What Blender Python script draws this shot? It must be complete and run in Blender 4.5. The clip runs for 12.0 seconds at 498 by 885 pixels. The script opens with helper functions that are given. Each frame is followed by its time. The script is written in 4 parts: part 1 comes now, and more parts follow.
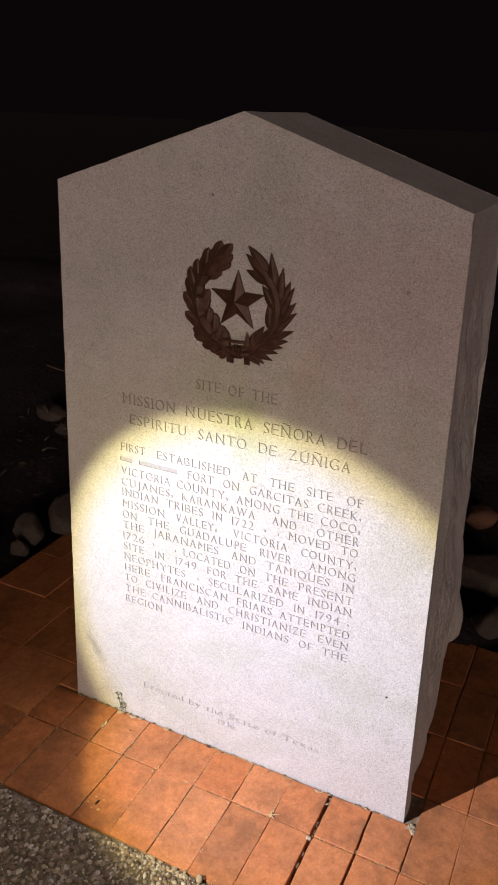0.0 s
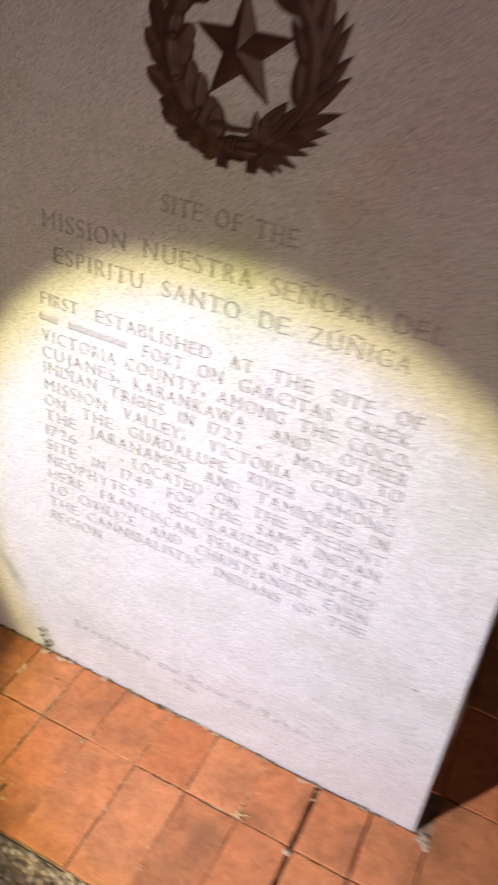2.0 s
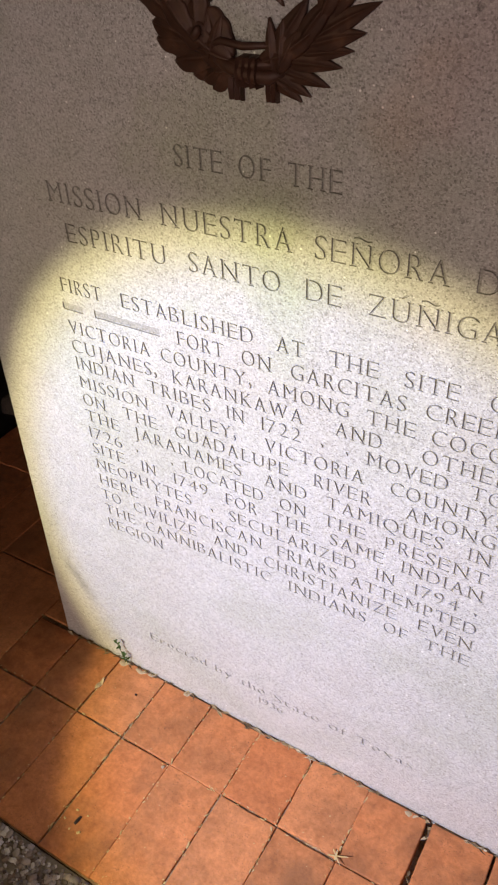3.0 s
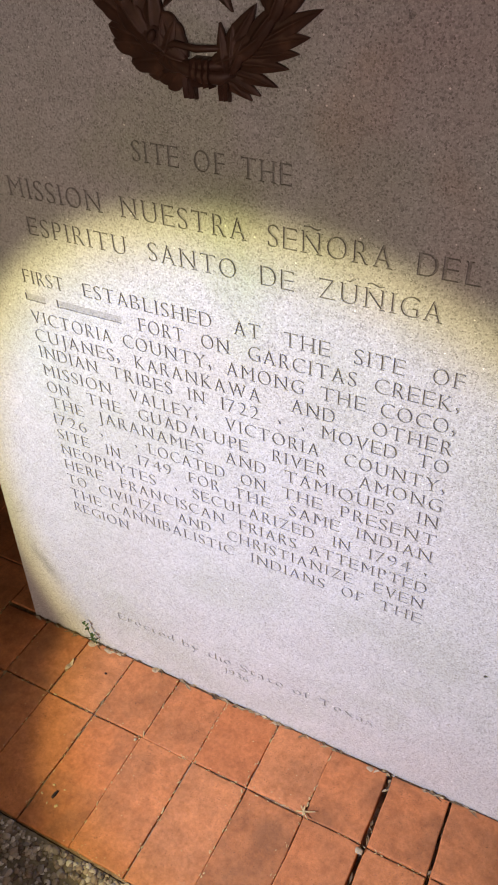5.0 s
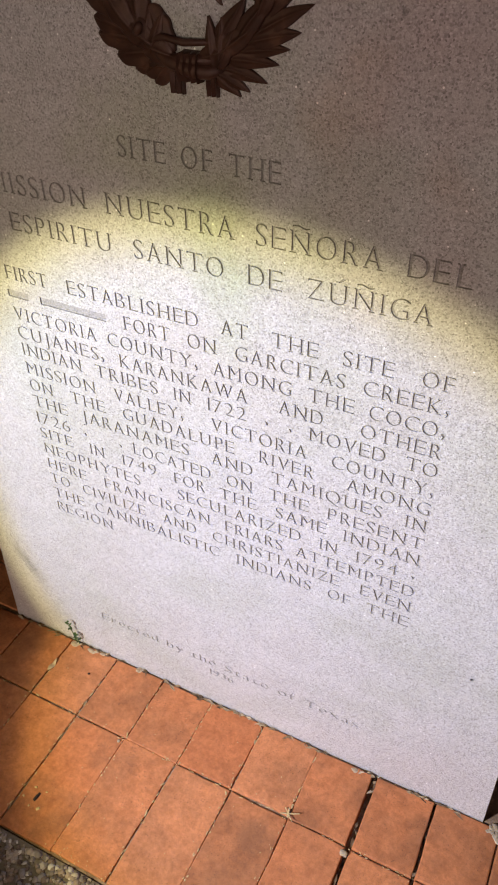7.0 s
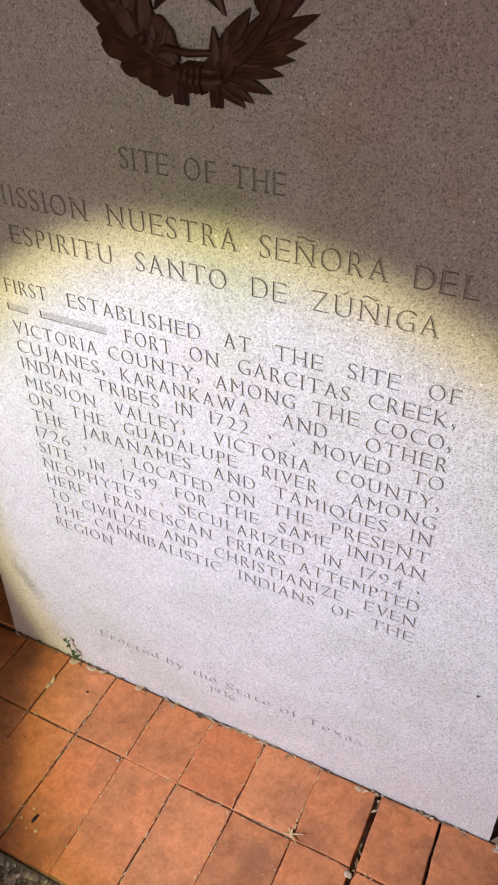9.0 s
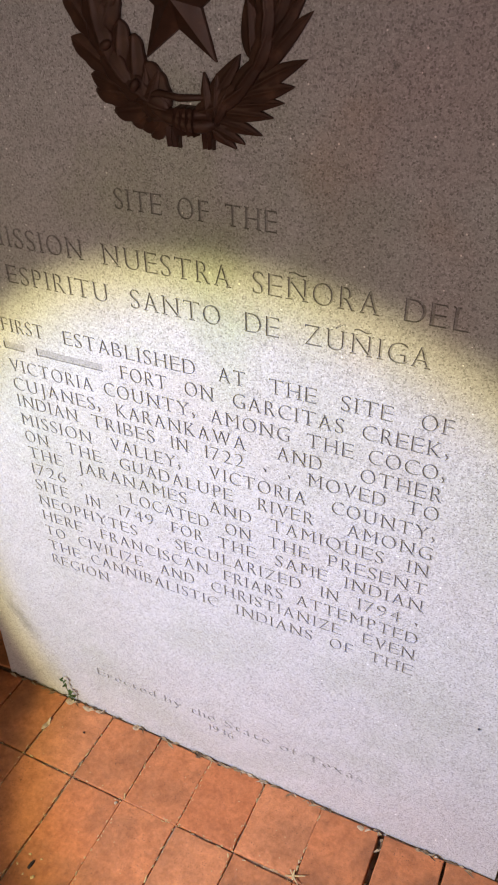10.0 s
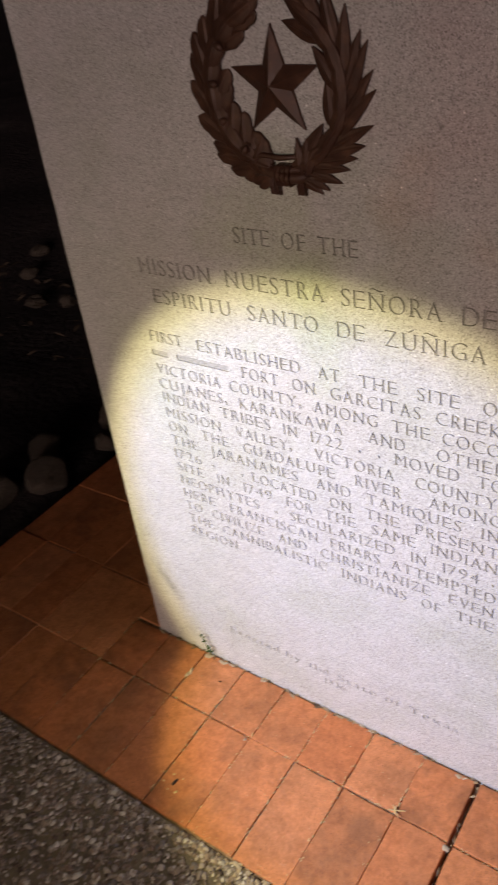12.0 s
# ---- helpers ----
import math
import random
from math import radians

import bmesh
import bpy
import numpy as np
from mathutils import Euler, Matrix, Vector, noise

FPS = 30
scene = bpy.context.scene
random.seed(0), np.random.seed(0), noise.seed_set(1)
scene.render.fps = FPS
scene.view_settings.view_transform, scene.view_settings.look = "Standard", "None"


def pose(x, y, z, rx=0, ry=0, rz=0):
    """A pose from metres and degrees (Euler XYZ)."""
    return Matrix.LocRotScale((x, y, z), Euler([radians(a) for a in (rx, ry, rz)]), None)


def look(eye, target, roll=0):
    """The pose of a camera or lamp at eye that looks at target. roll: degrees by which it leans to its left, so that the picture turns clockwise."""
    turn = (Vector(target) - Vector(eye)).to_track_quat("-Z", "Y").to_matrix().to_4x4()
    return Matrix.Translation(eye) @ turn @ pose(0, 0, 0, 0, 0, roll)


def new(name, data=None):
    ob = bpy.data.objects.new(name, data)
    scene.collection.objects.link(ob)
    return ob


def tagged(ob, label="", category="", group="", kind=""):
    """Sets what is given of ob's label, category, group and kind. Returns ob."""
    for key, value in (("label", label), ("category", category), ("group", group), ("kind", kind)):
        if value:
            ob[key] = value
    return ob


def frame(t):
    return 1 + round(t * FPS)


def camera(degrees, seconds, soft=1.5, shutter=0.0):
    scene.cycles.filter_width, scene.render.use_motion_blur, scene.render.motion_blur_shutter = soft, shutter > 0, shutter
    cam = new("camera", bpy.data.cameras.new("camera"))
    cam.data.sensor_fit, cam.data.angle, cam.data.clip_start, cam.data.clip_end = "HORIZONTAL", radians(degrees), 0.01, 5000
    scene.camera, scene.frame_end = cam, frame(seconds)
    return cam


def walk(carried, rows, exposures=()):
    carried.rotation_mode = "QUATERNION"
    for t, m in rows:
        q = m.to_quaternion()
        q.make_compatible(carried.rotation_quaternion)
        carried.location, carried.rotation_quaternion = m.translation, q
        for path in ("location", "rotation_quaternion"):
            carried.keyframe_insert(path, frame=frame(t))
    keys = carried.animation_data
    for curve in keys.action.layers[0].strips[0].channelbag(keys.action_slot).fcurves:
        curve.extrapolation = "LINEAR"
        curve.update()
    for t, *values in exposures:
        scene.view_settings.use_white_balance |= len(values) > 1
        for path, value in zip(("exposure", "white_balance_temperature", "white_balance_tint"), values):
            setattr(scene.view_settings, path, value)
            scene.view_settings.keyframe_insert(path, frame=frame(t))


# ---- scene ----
import collections

from mathutils import geometry

cam = camera(35.6, 12.0, soft=1.9, shutter=0.5)
PATH = [
    (0, (0.637, -1.294, 1.439), (-0.142, 0.371, 0.651), 2.1),
    (0.5, (0.631, -1.276, 1.43), (-0.132, 0.389, 0.628), 2.0),
    (1, (0.618, -1.194, 1.394), (-0.117, 0.452, 0.527), 1.7),
    (1.2, (0.605, -1.14, 1.379), (-0.091, 0.517, 0.501), 2.2),
    (1.5, (0.575, -1.065, 1.344), (-0.067, 0.638, 0.514), 5.2),
    (1.8, (0.451, -0.914, 1.275), (-0.106, 0.716, 0.259), 9.8),
    (2, (0.379, -0.799, 1.232), (-0.23, 0.73, 0.096), 7.5),
    (2.2, (0.339, -0.718, 1.215), (-0.388, 0.738, 0.052), 3.4),
    (2.5, (0.347, -0.626, 1.167), (-0.526, 0.784, 0.049), -2.8),
    (3, (0.37, -0.605, 1.167), (-0.483, 0.72, -0.064), -2.6),
    (5, (0.386, -0.654, 1.189), (-0.351, 0.718, -0.065), -1.7),
    (5.5, (0.362, -0.645, 1.186), (-0.369, 0.73, -0.069), -1.1),
    (6, (0.368, -0.641, 1.196), (-0.355, 0.738, -0.06), -1.0),
    (6.5, (0.377, -0.639, 1.191), (-0.335, 0.741, -0.069), -0.8),
    (7, (0.377, -0.64, 1.188), (-0.321, 0.739, -0.08), -0.5),
    (9, (0.365, -0.637, 1.181), (-0.331, 0.769, -0.059), -0.4),
    (9.5, (0.367, -0.643, 1.181), (-0.347, 0.807, 0.003), -0.6),
    (10, (0.368, -0.644, 1.181), (-0.341, 0.82, 0.018), -0.9),
    (10.5, (0.383, -0.65, 1.19), (-0.341, 0.815, 0.037), -1.9),
    (11, (0.409, -0.68, 1.184), (-0.345, 0.775, 0.037), -3.3),
    (11.5, (0.446, -0.738, 1.235), (-0.394, 0.669, 0.087), -4.6),
    (12, (0.508, -0.761, 1.271), (-0.538, 0.514, 0.139), -8.7),
]
EXPOSURES = [(0, 0.40, 6850, 12), (1, 0.44, 6850, 12), (1.5, 0.40, 6800, 12), (2.2, 0.30, 6750, 13), (3, 0.11, 6650, 12), (5, 0.03, 6600, 12), (7, 0.06, 6600, 12), (9.5, 0.05, 6500, 13),
             (10.5, -0.01, 6450, 12), (11.5, -0.03, 6600, 12), (12, 0.09, 6700, 13)]
walk(cam, [(t, look(eye, target, roll)) for t, eye, target, roll in PATH], EXPOSURES)

# ---- night light: one hand torch, a very dark sky, and an added fill ----
world = bpy.data.worlds.new("night_sky")
scene.world = world
world.use_nodes = True
world.node_tree.nodes["Background"].inputs[0].default_value = (0.9, 0.58, 0.80, 1)
world.node_tree.nodes["Background"].inputs[1].default_value = 0.0024

TORCH, AIM = Vector((-0.481, -1.25, 1.08)), Vector((0.068, 0.0, 0.350))


def torch(name, watts, colour, angle, blend, aim=AIM):
    """One zone of the hand torch's light: all zones leave the same lens."""
    data = bpy.data.lights.new(name, "SPOT")
    data.energy, data.color, data.spot_size, data.spot_blend = watts, colour, radians(angle), blend
    data.shadow_soft_size = 0.012
    ob = new(name, data)
    ob.matrix_world = look(TORCH, aim)
    return ob


torch("torch_beam", 111, (0.23, 0.38, 0.96), 38.8, 0.34)
torch("torch_beam_rim", 104, (1.0, 0.92, 0.46), 41.4, 0.20)
torch("torch_hot_spot", 36, (0.46, 0.50, 1.0), 35.0, 1.0, Vector((0.23, 0.0, 0.20)))
torch("torch_corona", 10, (1.0, 0.83, 0.50), 72.0, 1.0)
torch("torch_spill", 2.7, (1.0, 0.78, 0.56), 150.0, 0.5)

# added fill from no known source, low on the right behind the walker
fill_sun = new("fill_sun", bpy.data.lights.new("fill_sun", "SUN"))
fill_sun.data.energy, fill_sun.data.color, fill_sun.data.angle = 1.06, (1.0, 0.80, 0.74), radians(25)
fill_sun.matrix_world = look((1.4, -2.5, 0.30), (0, 0, 0))


# ---- materials ----
def material(name):
    m = bpy.data.materials.new(name)
    m.use_nodes = True
    nt = m.node_tree
    return m, nt, nt.nodes["Principled BSDF"]


def node(nt, kind, **values):
    n = nt.nodes.new(kind)
    for k, v in values.items():
        n.inputs[k].default_value = v
    return n


def coords(nt, per_object=False):
    c = nt.nodes.new("ShaderNodeTexCoord")
    if not per_object:
        return c.outputs["Object"]
    info, add = nt.nodes.new("ShaderNodeObjectInfo"), nt.nodes.new("ShaderNodeVectorMath")
    mul = nt.nodes.new("ShaderNodeMath")
    mul.operation, mul.inputs[1].default_value = "MULTIPLY", 37.0
    nt.links.new(info.outputs["Random"], mul.inputs[0])
    nt.links.new(c.outputs["Object"], add.inputs[0])
    nt.links.new(mul.outputs[0], add.inputs[1])
    return add.outputs[0]


def noise_tex(nt, co, scale, detail=4.0, rough=0.6):
    n = node(nt, "ShaderNodeTexNoise", Scale=scale, Detail=detail, Roughness=rough)
    nt.links.new(co, n.inputs["Vector"])
    return n.outputs["Fac"]


def ramp(nt, fac, stops, constant=False):
    r = nt.nodes.new("ShaderNodeValToRGB")
    el = r.color_ramp.elements
    while len(el) < len(stops):
        el.new(0.5)
    for e, (p, c) in zip(el, stops):
        e.position, e.color = p, (*c, 1) if len(c) == 3 else c
    if constant:
        r.color_ramp.interpolation = "CONSTANT"
    nt.links.new(fac, r.inputs[0])
    return r.outputs[0]


def mix(nt, a, b, fac, blend="MIX"):
    m = nt.nodes.new("ShaderNodeMix")
    m.data_type, m.blend_type = "RGBA", blend
    for value, slot in ((fac, 0), (a, 6), (b, 7)):
        if isinstance(value, (int, float)):
            m.inputs[slot].default_value = value
        elif isinstance(value, tuple):
            m.inputs[slot].default_value = (*value, 1)
        else:
            nt.links.new(value, m.inputs[slot])
    return m.outputs[2]


def bump(nt, bsdf, height, strength, distance):
    b = node(nt, "ShaderNodeBump", Strength=strength, Distance=distance)
    nt.links.new(height, b.inputs["Height"])
    nt.links.new(b.outputs[0], bsdf.inputs["Normal"])


def granite(name, dirt=0.0, rough_relief=0.0006):
    m, nt, p = material(name)
    co = coords(nt)
    cell = node(nt, "ShaderNodeTexVoronoi", Scale=640.0)
    nt.links.new(co, cell.inputs["Vector"])
    grains = ramp(nt, cell.outputs["Color"], [(0.0, (0.23, 0.213, 0.207)), (0.22, (0.38, 0.362, 0.353)), (0.45, (0.50, 0.475, 0.465)),
                                             (0.75, (0.555, 0.537, 0.532)), (1.0, (0.68, 0.672, 0.672))])
    fine = ramp(nt, noise_tex(nt, co, 900.0, 2.0), [(0.3, (0.62, 0.6, 0.6)), (0.6, (1, 1, 1))])
    col = mix(nt, grains, fine, 0.65, "MULTIPLY")
    blotch = ramp(nt, noise_tex(nt, co, 5.0, 5.0, 0.55), [(0.36, (0.90, 0.92, 0.86)), (0.50, (1, 1, 1)), (0.66, (1.0, 0.97, 0.965))])
    col = mix(nt, col, blotch, 0.8, "MULTIPLY")
    film = ramp(nt, noise_tex(nt, co, 14.0, 6.0, 0.7), [(0.42, (0.80, 0.78, 0.76)), (0.6, (1, 1, 1))])
    col = mix(nt, col, film, 0.3, "MULTIPLY")
    # mica specks, their sparkle put into the colour as near-white dots
    mica = node(nt, "ShaderNodeTexVoronoi", Scale=55.0)
    nt.links.new(co, mica.inputs["Vector"])
    col = mix(nt, col, (0.9, 0.88, 0.86), ramp(nt, mica.outputs["Distance"], [(0.045, (1, 1, 1)), (0.06, (0, 0, 0))]))
    knot = node(nt, "ShaderNodeTexVoronoi", Scale=9.0)
    nt.links.new(co, knot.inputs["Vector"])
    col = mix(nt, col, (0.10, 0.09, 0.08), ramp(nt, knot.outputs["Distance"], [(0.018, (0.8, 0.8, 0.8)), (0.030, (0, 0, 0))]))
    # green film run down from the bronze, broad green and pink tints, rust stains, and a slanted grey patch near the
    # foot
    wobble = noise_tex(nt, co, 9.0, 5.0, 0.6)
    for (cx, cz), (rx, rz), tilt, tint, strength in (((0.0, 0.90), (0.20, 0.26), 0.0, (0.78, 0.87, 0.62), 0.8), ((-0.30, 0.75), (0.30, 0.45), 0.0, (0.86, 0.92, 0.80), 0.6),
                                                    ((0.30, 1.12), (0.42, 0.42), 0.0, (1.0, 0.87, 0.88), 0.8),
                                                    ((0.135, 0.985), (0.055, 0.085), 0.5, (1.0, 0.88, 0.76), 0.55), ((0.240, 0.945), (0.075, 0.045), 0.3, (1.0, 0.88, 0.77), 0.45), ((-0.380, 0.178), (0.026, 0.110), -0.55, (0.64, 0.64, 0.63), 0.85)):
        place = nt.nodes.new("ShaderNodeMapping")
        place.vector_type = "TEXTURE"
        place.inputs["Location"].default_value = (cx, 0, cz)
        place.inputs["Rotation"].default_value = (0, tilt, 0)
        place.inputs["Scale"].default_value = (rx, 1.0, rz)
        nt.links.new(co, place.inputs["Vector"])
        far = nt.nodes.new("ShaderNodeVectorMath")
        far.operation = "LENGTH"
        nt.links.new(place.outputs[0], far.inputs[0])
        edge = nt.nodes.new("ShaderNodeMath")
        edge.operation, edge.inputs[1].default_value = "MULTIPLY_ADD", 0.6
        nt.links.new(far.outputs["Value"], edge.inputs[0])
        nt.links.new(wobble, edge.inputs[2])
        mask = ramp(nt, edge.outputs[0], [(0.5, (strength, strength, strength)), (0.9, (0, 0, 0))])
        col = mix(nt, col, mix(nt, col, tint, 1.0, "MULTIPLY"), mask)
    # on the letter cuts this tone is shade as well as dirt
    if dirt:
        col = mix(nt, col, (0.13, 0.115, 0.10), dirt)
    nt.links.new(col, p.inputs["Base Color"])
    p.inputs["Roughness"].default_value = 0.72
    p.inputs["Specular IOR Level"].default_value = 0.3
    bump(nt, p, noise_tex(nt, co, 650.0, 3.0), 0.55, rough_relief)
    return m


GRANITE = granite("dressed_granite")
# letter cuts: some dirt, plus a V-cut's shade put into the colour
GRANITE_CUT = granite("dirty_shaded_cut_granite", dirt=0.42)
GRANITE_ROUGH = granite("rock_faced_granite", dirt=0.18, rough_relief=0.004)


def bronze():
    m, nt, p = material("dark_bronze")
    co = coords(nt)
    col = ramp(nt, noise_tex(nt, co, 60.0, 5.0), [(0.3, (0.040, 0.015, 0.009)), (0.55, (0.064, 0.026, 0.015)), (0.75, (0.110, 0.050, 0.030))])
    nt.links.new(col, p.inputs["Base Color"])
    p.inputs["Metallic"].default_value = 0.25
    nt.links.new(ramp(nt, noise_tex(nt, co, 120.0), [(0.3, (0.44, 0.44, 0.44)), (0.7, (0.66, 0.66, 0.66))]), p.inputs["Roughness"])
    bump(nt, p, noise_tex(nt, co, 350.0, 3.0), 0.3, 0.0006)
    return m


BRONZE = bronze()


def terracotta():
    m, nt, p = material("terracotta_paver")
    co = coords(nt, True)
    info = nt.nodes.new("ShaderNodeObjectInfo")
    base = ramp(nt, info.outputs["Random"], [(0.0, (0.48, 0.175, 0.068)), (0.3, (0.58, 0.210, 0.080)), (0.6, (0.54, 0.176, 0.063)), (0.85, (0.61, 0.225, 0.088)), (1.0, (0.64, 0.256, 0.112))])
    grain = ramp(nt, noise_tex(nt, co, 160.0, 5.0, 0.7), [(0.3, (0.70, 0.67, 0.64)), (0.65, (1.08, 1.08, 1.08))])
    col = mix(nt, base, grain, 0.8, "MULTIPLY")
    # fire-darkened and weathered areas, some bricks far more than others
    soot = ramp(nt, noise_tex(nt, co, 13.0, 7.0, 0.62), [(0.40, (0, 0, 0)), (0.62, (1, 1, 1))])
    share = ramp(nt, info.outputs["Random"], [(0.0, (0.55, 0.55, 0.55)), (0.23, (0.15, 0.15, 0.15)), (0.47, (0.62, 0.62, 0.62)), (0.61, (0.12, 0.12, 0.12)), (0.80, (0.45, 0.45, 0.45)), (1.0, (0.20, 0.20, 0.20))])
    col = mix(nt, col, (0.15, 0.072, 0.036), mix(nt, soot, share, 1.0, "MULTIPLY"))
    mottle = ramp(nt, noise_tex(nt, co, 45.0, 6.0, 0.7), [(0.36, (0.74, 0.70, 0.66)), (0.56, (1.0, 1.0, 1.0)), (0.72, (1.08, 1.10, 1.12))])
    col = mix(nt, col, mottle, 0.8, "MULTIPLY")
    pale = ramp(nt, noise_tex(nt, co, 48.0, 6.0, 0.75), [(0.66, (0, 0, 0)), (0.78, (1, 1, 1))])
    col = mix(nt, col, (0.52, 0.34, 0.22), mix(nt, (0, 0, 0), pale, 0.4))
    specks = ramp(nt, noise_tex(nt, co, 420.0, 3.0, 0.6), [(0.60, (0, 0, 0)), (0.72, (1, 1, 1))])
    patch = ramp(nt, noise_tex(nt, co, 24.0, 4.0, 0.6), [(0.40, (0.15, 0.15, 0.15)), (0.60, (1, 1, 1))])
    col = mix(nt, col, (0.10, 0.052, 0.030), mix(nt, specks, patch, 1.0, "MULTIPLY"))
    nt.links.new(col, p.inputs["Base Color"])
    p.inputs["Roughness"].default_value = 0.66
    p.inputs["Specular IOR Level"].default_value = 0.35
    bump(nt, p, noise_tex(nt, co, 240.0, 5.0), 0.45, 0.0010)
    return m


TERRACOTTA = terracotta()


def earthy(name, stops, scale, relief, island=False):
    """Soil, mortar, stone and dry plant bits: a ramp of natural colours over two scales of noise."""
    m, nt, p = material(name)
    co = coords(nt)
    if island:
        fac = nt.nodes.new("ShaderNodeNewGeometry").outputs["Random Per Island"]
    else:
        fac = noise_tex(nt, co, scale, 6.0, 0.65)
    col = ramp(nt, fac, stops)
    fine = ramp(nt, noise_tex(nt, co, scale * 9, 4.0, 0.7), [(0.3, (0.6, 0.6, 0.6)), (0.65, (1.1, 1.1, 1.1))])
    nt.links.new(mix(nt, col, fine, 0.7, "MULTIPLY"), p.inputs["Base Color"])
    p.inputs["Roughness"].default_value = 0.85
    p.inputs["Specular IOR Level"].default_value = 0.25
    bump(nt, p, noise_tex(nt, co, scale * 6, 5.0), 0.7, relief)
    return m


MORTAR = earthy("dirty_sand_joint", [(0.3, (0.11, 0.070, 0.045)), (0.5, (0.27, 0.175, 0.110)), (0.75, (0.48, 0.36, 0.24))], 40.0, 0.003)
CEMENT = earthy("aggregate_cement", [(0.3, (0.120, 0.094, 0.067)), (0.7, (0.240, 0.192, 0.138))], 30.0, 0.002)
PEBBLE = earthy("river_pebbles", [(0.0, (0.085, 0.061, 0.049)), (0.22, (0.256, 0.177, 0.132)), (0.42, (0.329, 0.268, 0.226)), (0.62, (0.159, 0.132, 0.120)), (0.80, (0.403, 0.329, 0.275)), (1.0, (0.659, 0.598, 0.537))], 70.0, 0.0008, island=True)
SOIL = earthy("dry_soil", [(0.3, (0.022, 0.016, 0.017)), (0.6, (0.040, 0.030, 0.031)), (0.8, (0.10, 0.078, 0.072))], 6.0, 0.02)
ROCK = earthy("limestone_rubble", [(0.3, (0.050, 0.037, 0.029)), (0.55, (0.090, 0.069, 0.054)), (0.8, (0.145, 0.116, 0.092))], 14.0, 0.006)
RED_ROCK = earthy("reddish_rubble", [(0.3, (0.13, 0.062, 0.036)), (0.7, (0.23, 0.115, 0.072))], 14.0, 0.006)
SAND = earthy("pale_sandy_mortar", [(0.3, (0.30, 0.22, 0.14)), (0.7, (0.50, 0.40, 0.28))], 50.0, 0.001)
STRAW = earthy("dry_straw", [(0.3, (0.44, 0.30, 0.13)), (0.7, (0.64, 0.49, 0.26))], 60.0, 0.0005)
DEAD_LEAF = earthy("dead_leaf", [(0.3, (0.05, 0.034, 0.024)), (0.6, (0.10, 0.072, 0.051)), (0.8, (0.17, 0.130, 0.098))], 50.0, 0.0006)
FOOT_SCRAP = earthy("dry_scraps", [(0.0, (0.08, 0.050, 0.030)), (0.3, (0.20, 0.130, 0.075)), (0.65, (0.36, 0.26, 0.15)), (1.0, (0.58, 0.46, 0.31))], 60.0, 0.0006, island=True)
LEAF_PALE = earthy("bleached_leaf", [(0.3, (0.34, 0.235, 0.14)), (0.7, (0.56, 0.43, 0.29))], 90.0, 0.0004)
GREEN = earthy("weed_green", [(0.3, (0.045, 0.075, 0.022)), (0.7, (0.085, 0.125, 0.040))], 80.0, 0.0003)


# ---- building helpers ----
def link_mesh(name, bm, mat, smooth=False):
    me = bpy.data.meshes.new(name)
    bmesh.ops.recalc_face_normals(bm, faces=bm.faces)
    bm.to_mesh(me)
    bm.free()
    me.materials.append(mat)
    if smooth:
        me.polygons.foreach_set("use_smooth", [True] * len(me.polygons))
    return me


def part(name, bm, mat, parent=None, label="", smooth=False):
    ob = new(name, link_mesh(name, bm, mat, smooth))
    ob.parent = parent
    if label:
        ob["label"] = label
    return ob


def tube(bm, pts, radii, sides=6):
    """A round, tapering rod through the points, closed at both ends."""
    rings = []
    for i, p in enumerate(pts):
        d = (pts[min(i + 1, len(pts) - 1)] - pts[max(i - 1, 0)]).normalized()
        a = d.orthogonal().normalized()
        b = d.cross(a)
        rings.append([bm.verts.new(p + (a * math.cos(2 * math.pi * k / sides) + b * math.sin(2 * math.pi * k / sides)) * radii[i]) for k in range(sides)])
    for r0, r1 in zip(rings, rings[1:]):
        for k in range(sides):
            bm.faces.new((r0[k], r0[(k + 1) % sides], r1[(k + 1) % sides], r1[k]))
    bm.faces.new(rings[0][::-1])
    bm.faces.new(rings[-1])


def lump(bm, centre, size, seed, rough=0.25, sub=2, turn=0.0):
    """An uneven stone."""
    start = len(bm.verts)
    made = bmesh.ops.create_icosphere(bm, subdivisions=sub, radius=1.0)["verts"]
    rot = Matrix.Rotation(turn, 3, "Z")
    off = Vector((seed * 1.7, seed * 0.9, seed * 2.3))
    for v in made:
        n = noise.noise(v.co * 1.1 + off) * rough + noise.noise(v.co * 3.1 + off) * rough * 0.4
        c = v.co * (1 + n)
        c = Vector([max(-0.82, min(0.82, k)) for k in c])
        v.co = rot @ Vector((c.x * size[0], c.y * size[1], c.z * size[2])) + Vector(centre)
    return made


# ---- the granite marker ----
HALF_BASE, HALF_TOP, SHOULDER, APEX, DEPTH = 0.445, 0.409, 1.300, 1.437, 0.285
rng = random.Random(7)


def marker_outline(step=0.008):
    """The front's outline from the lower left corner upwards and round, with slightly worn edges; each point has its edge's number."""
    corners = [(-HALF_BASE, -0.04), (-HALF_TOP, SHOULDER), (0.0, APEX), (HALF_TOP, SHOULDER), (HALF_BASE, -0.04)]
    pts = []
    for k, (a, b) in enumerate(zip(corners, corners[1:])):
        a, b = Vector(a), Vector(b)
        n = int((b - a).length / step)
        side = Vector((-(b - a).y, (b - a).x)).normalized()
        for i in range(n):
            wear = 0.0 if i == 0 else abs(noise.noise(Vector((a.x * 9 + i * 0.21, k * 5.0, 0.3)))) * 0.0010
            chip = max(0.0, noise.noise(Vector((i * 0.17, k * 3.3 + 8, 1.7))) - 0.45) * (0.010 if k in (1, 2) else 0.004)
            pts.append((a + (b - a) * (i / n) - side * (wear + chip), k))
    pts.append((Vector(corners[-1]), 3))
    return pts


OUTLINE = marker_outline()


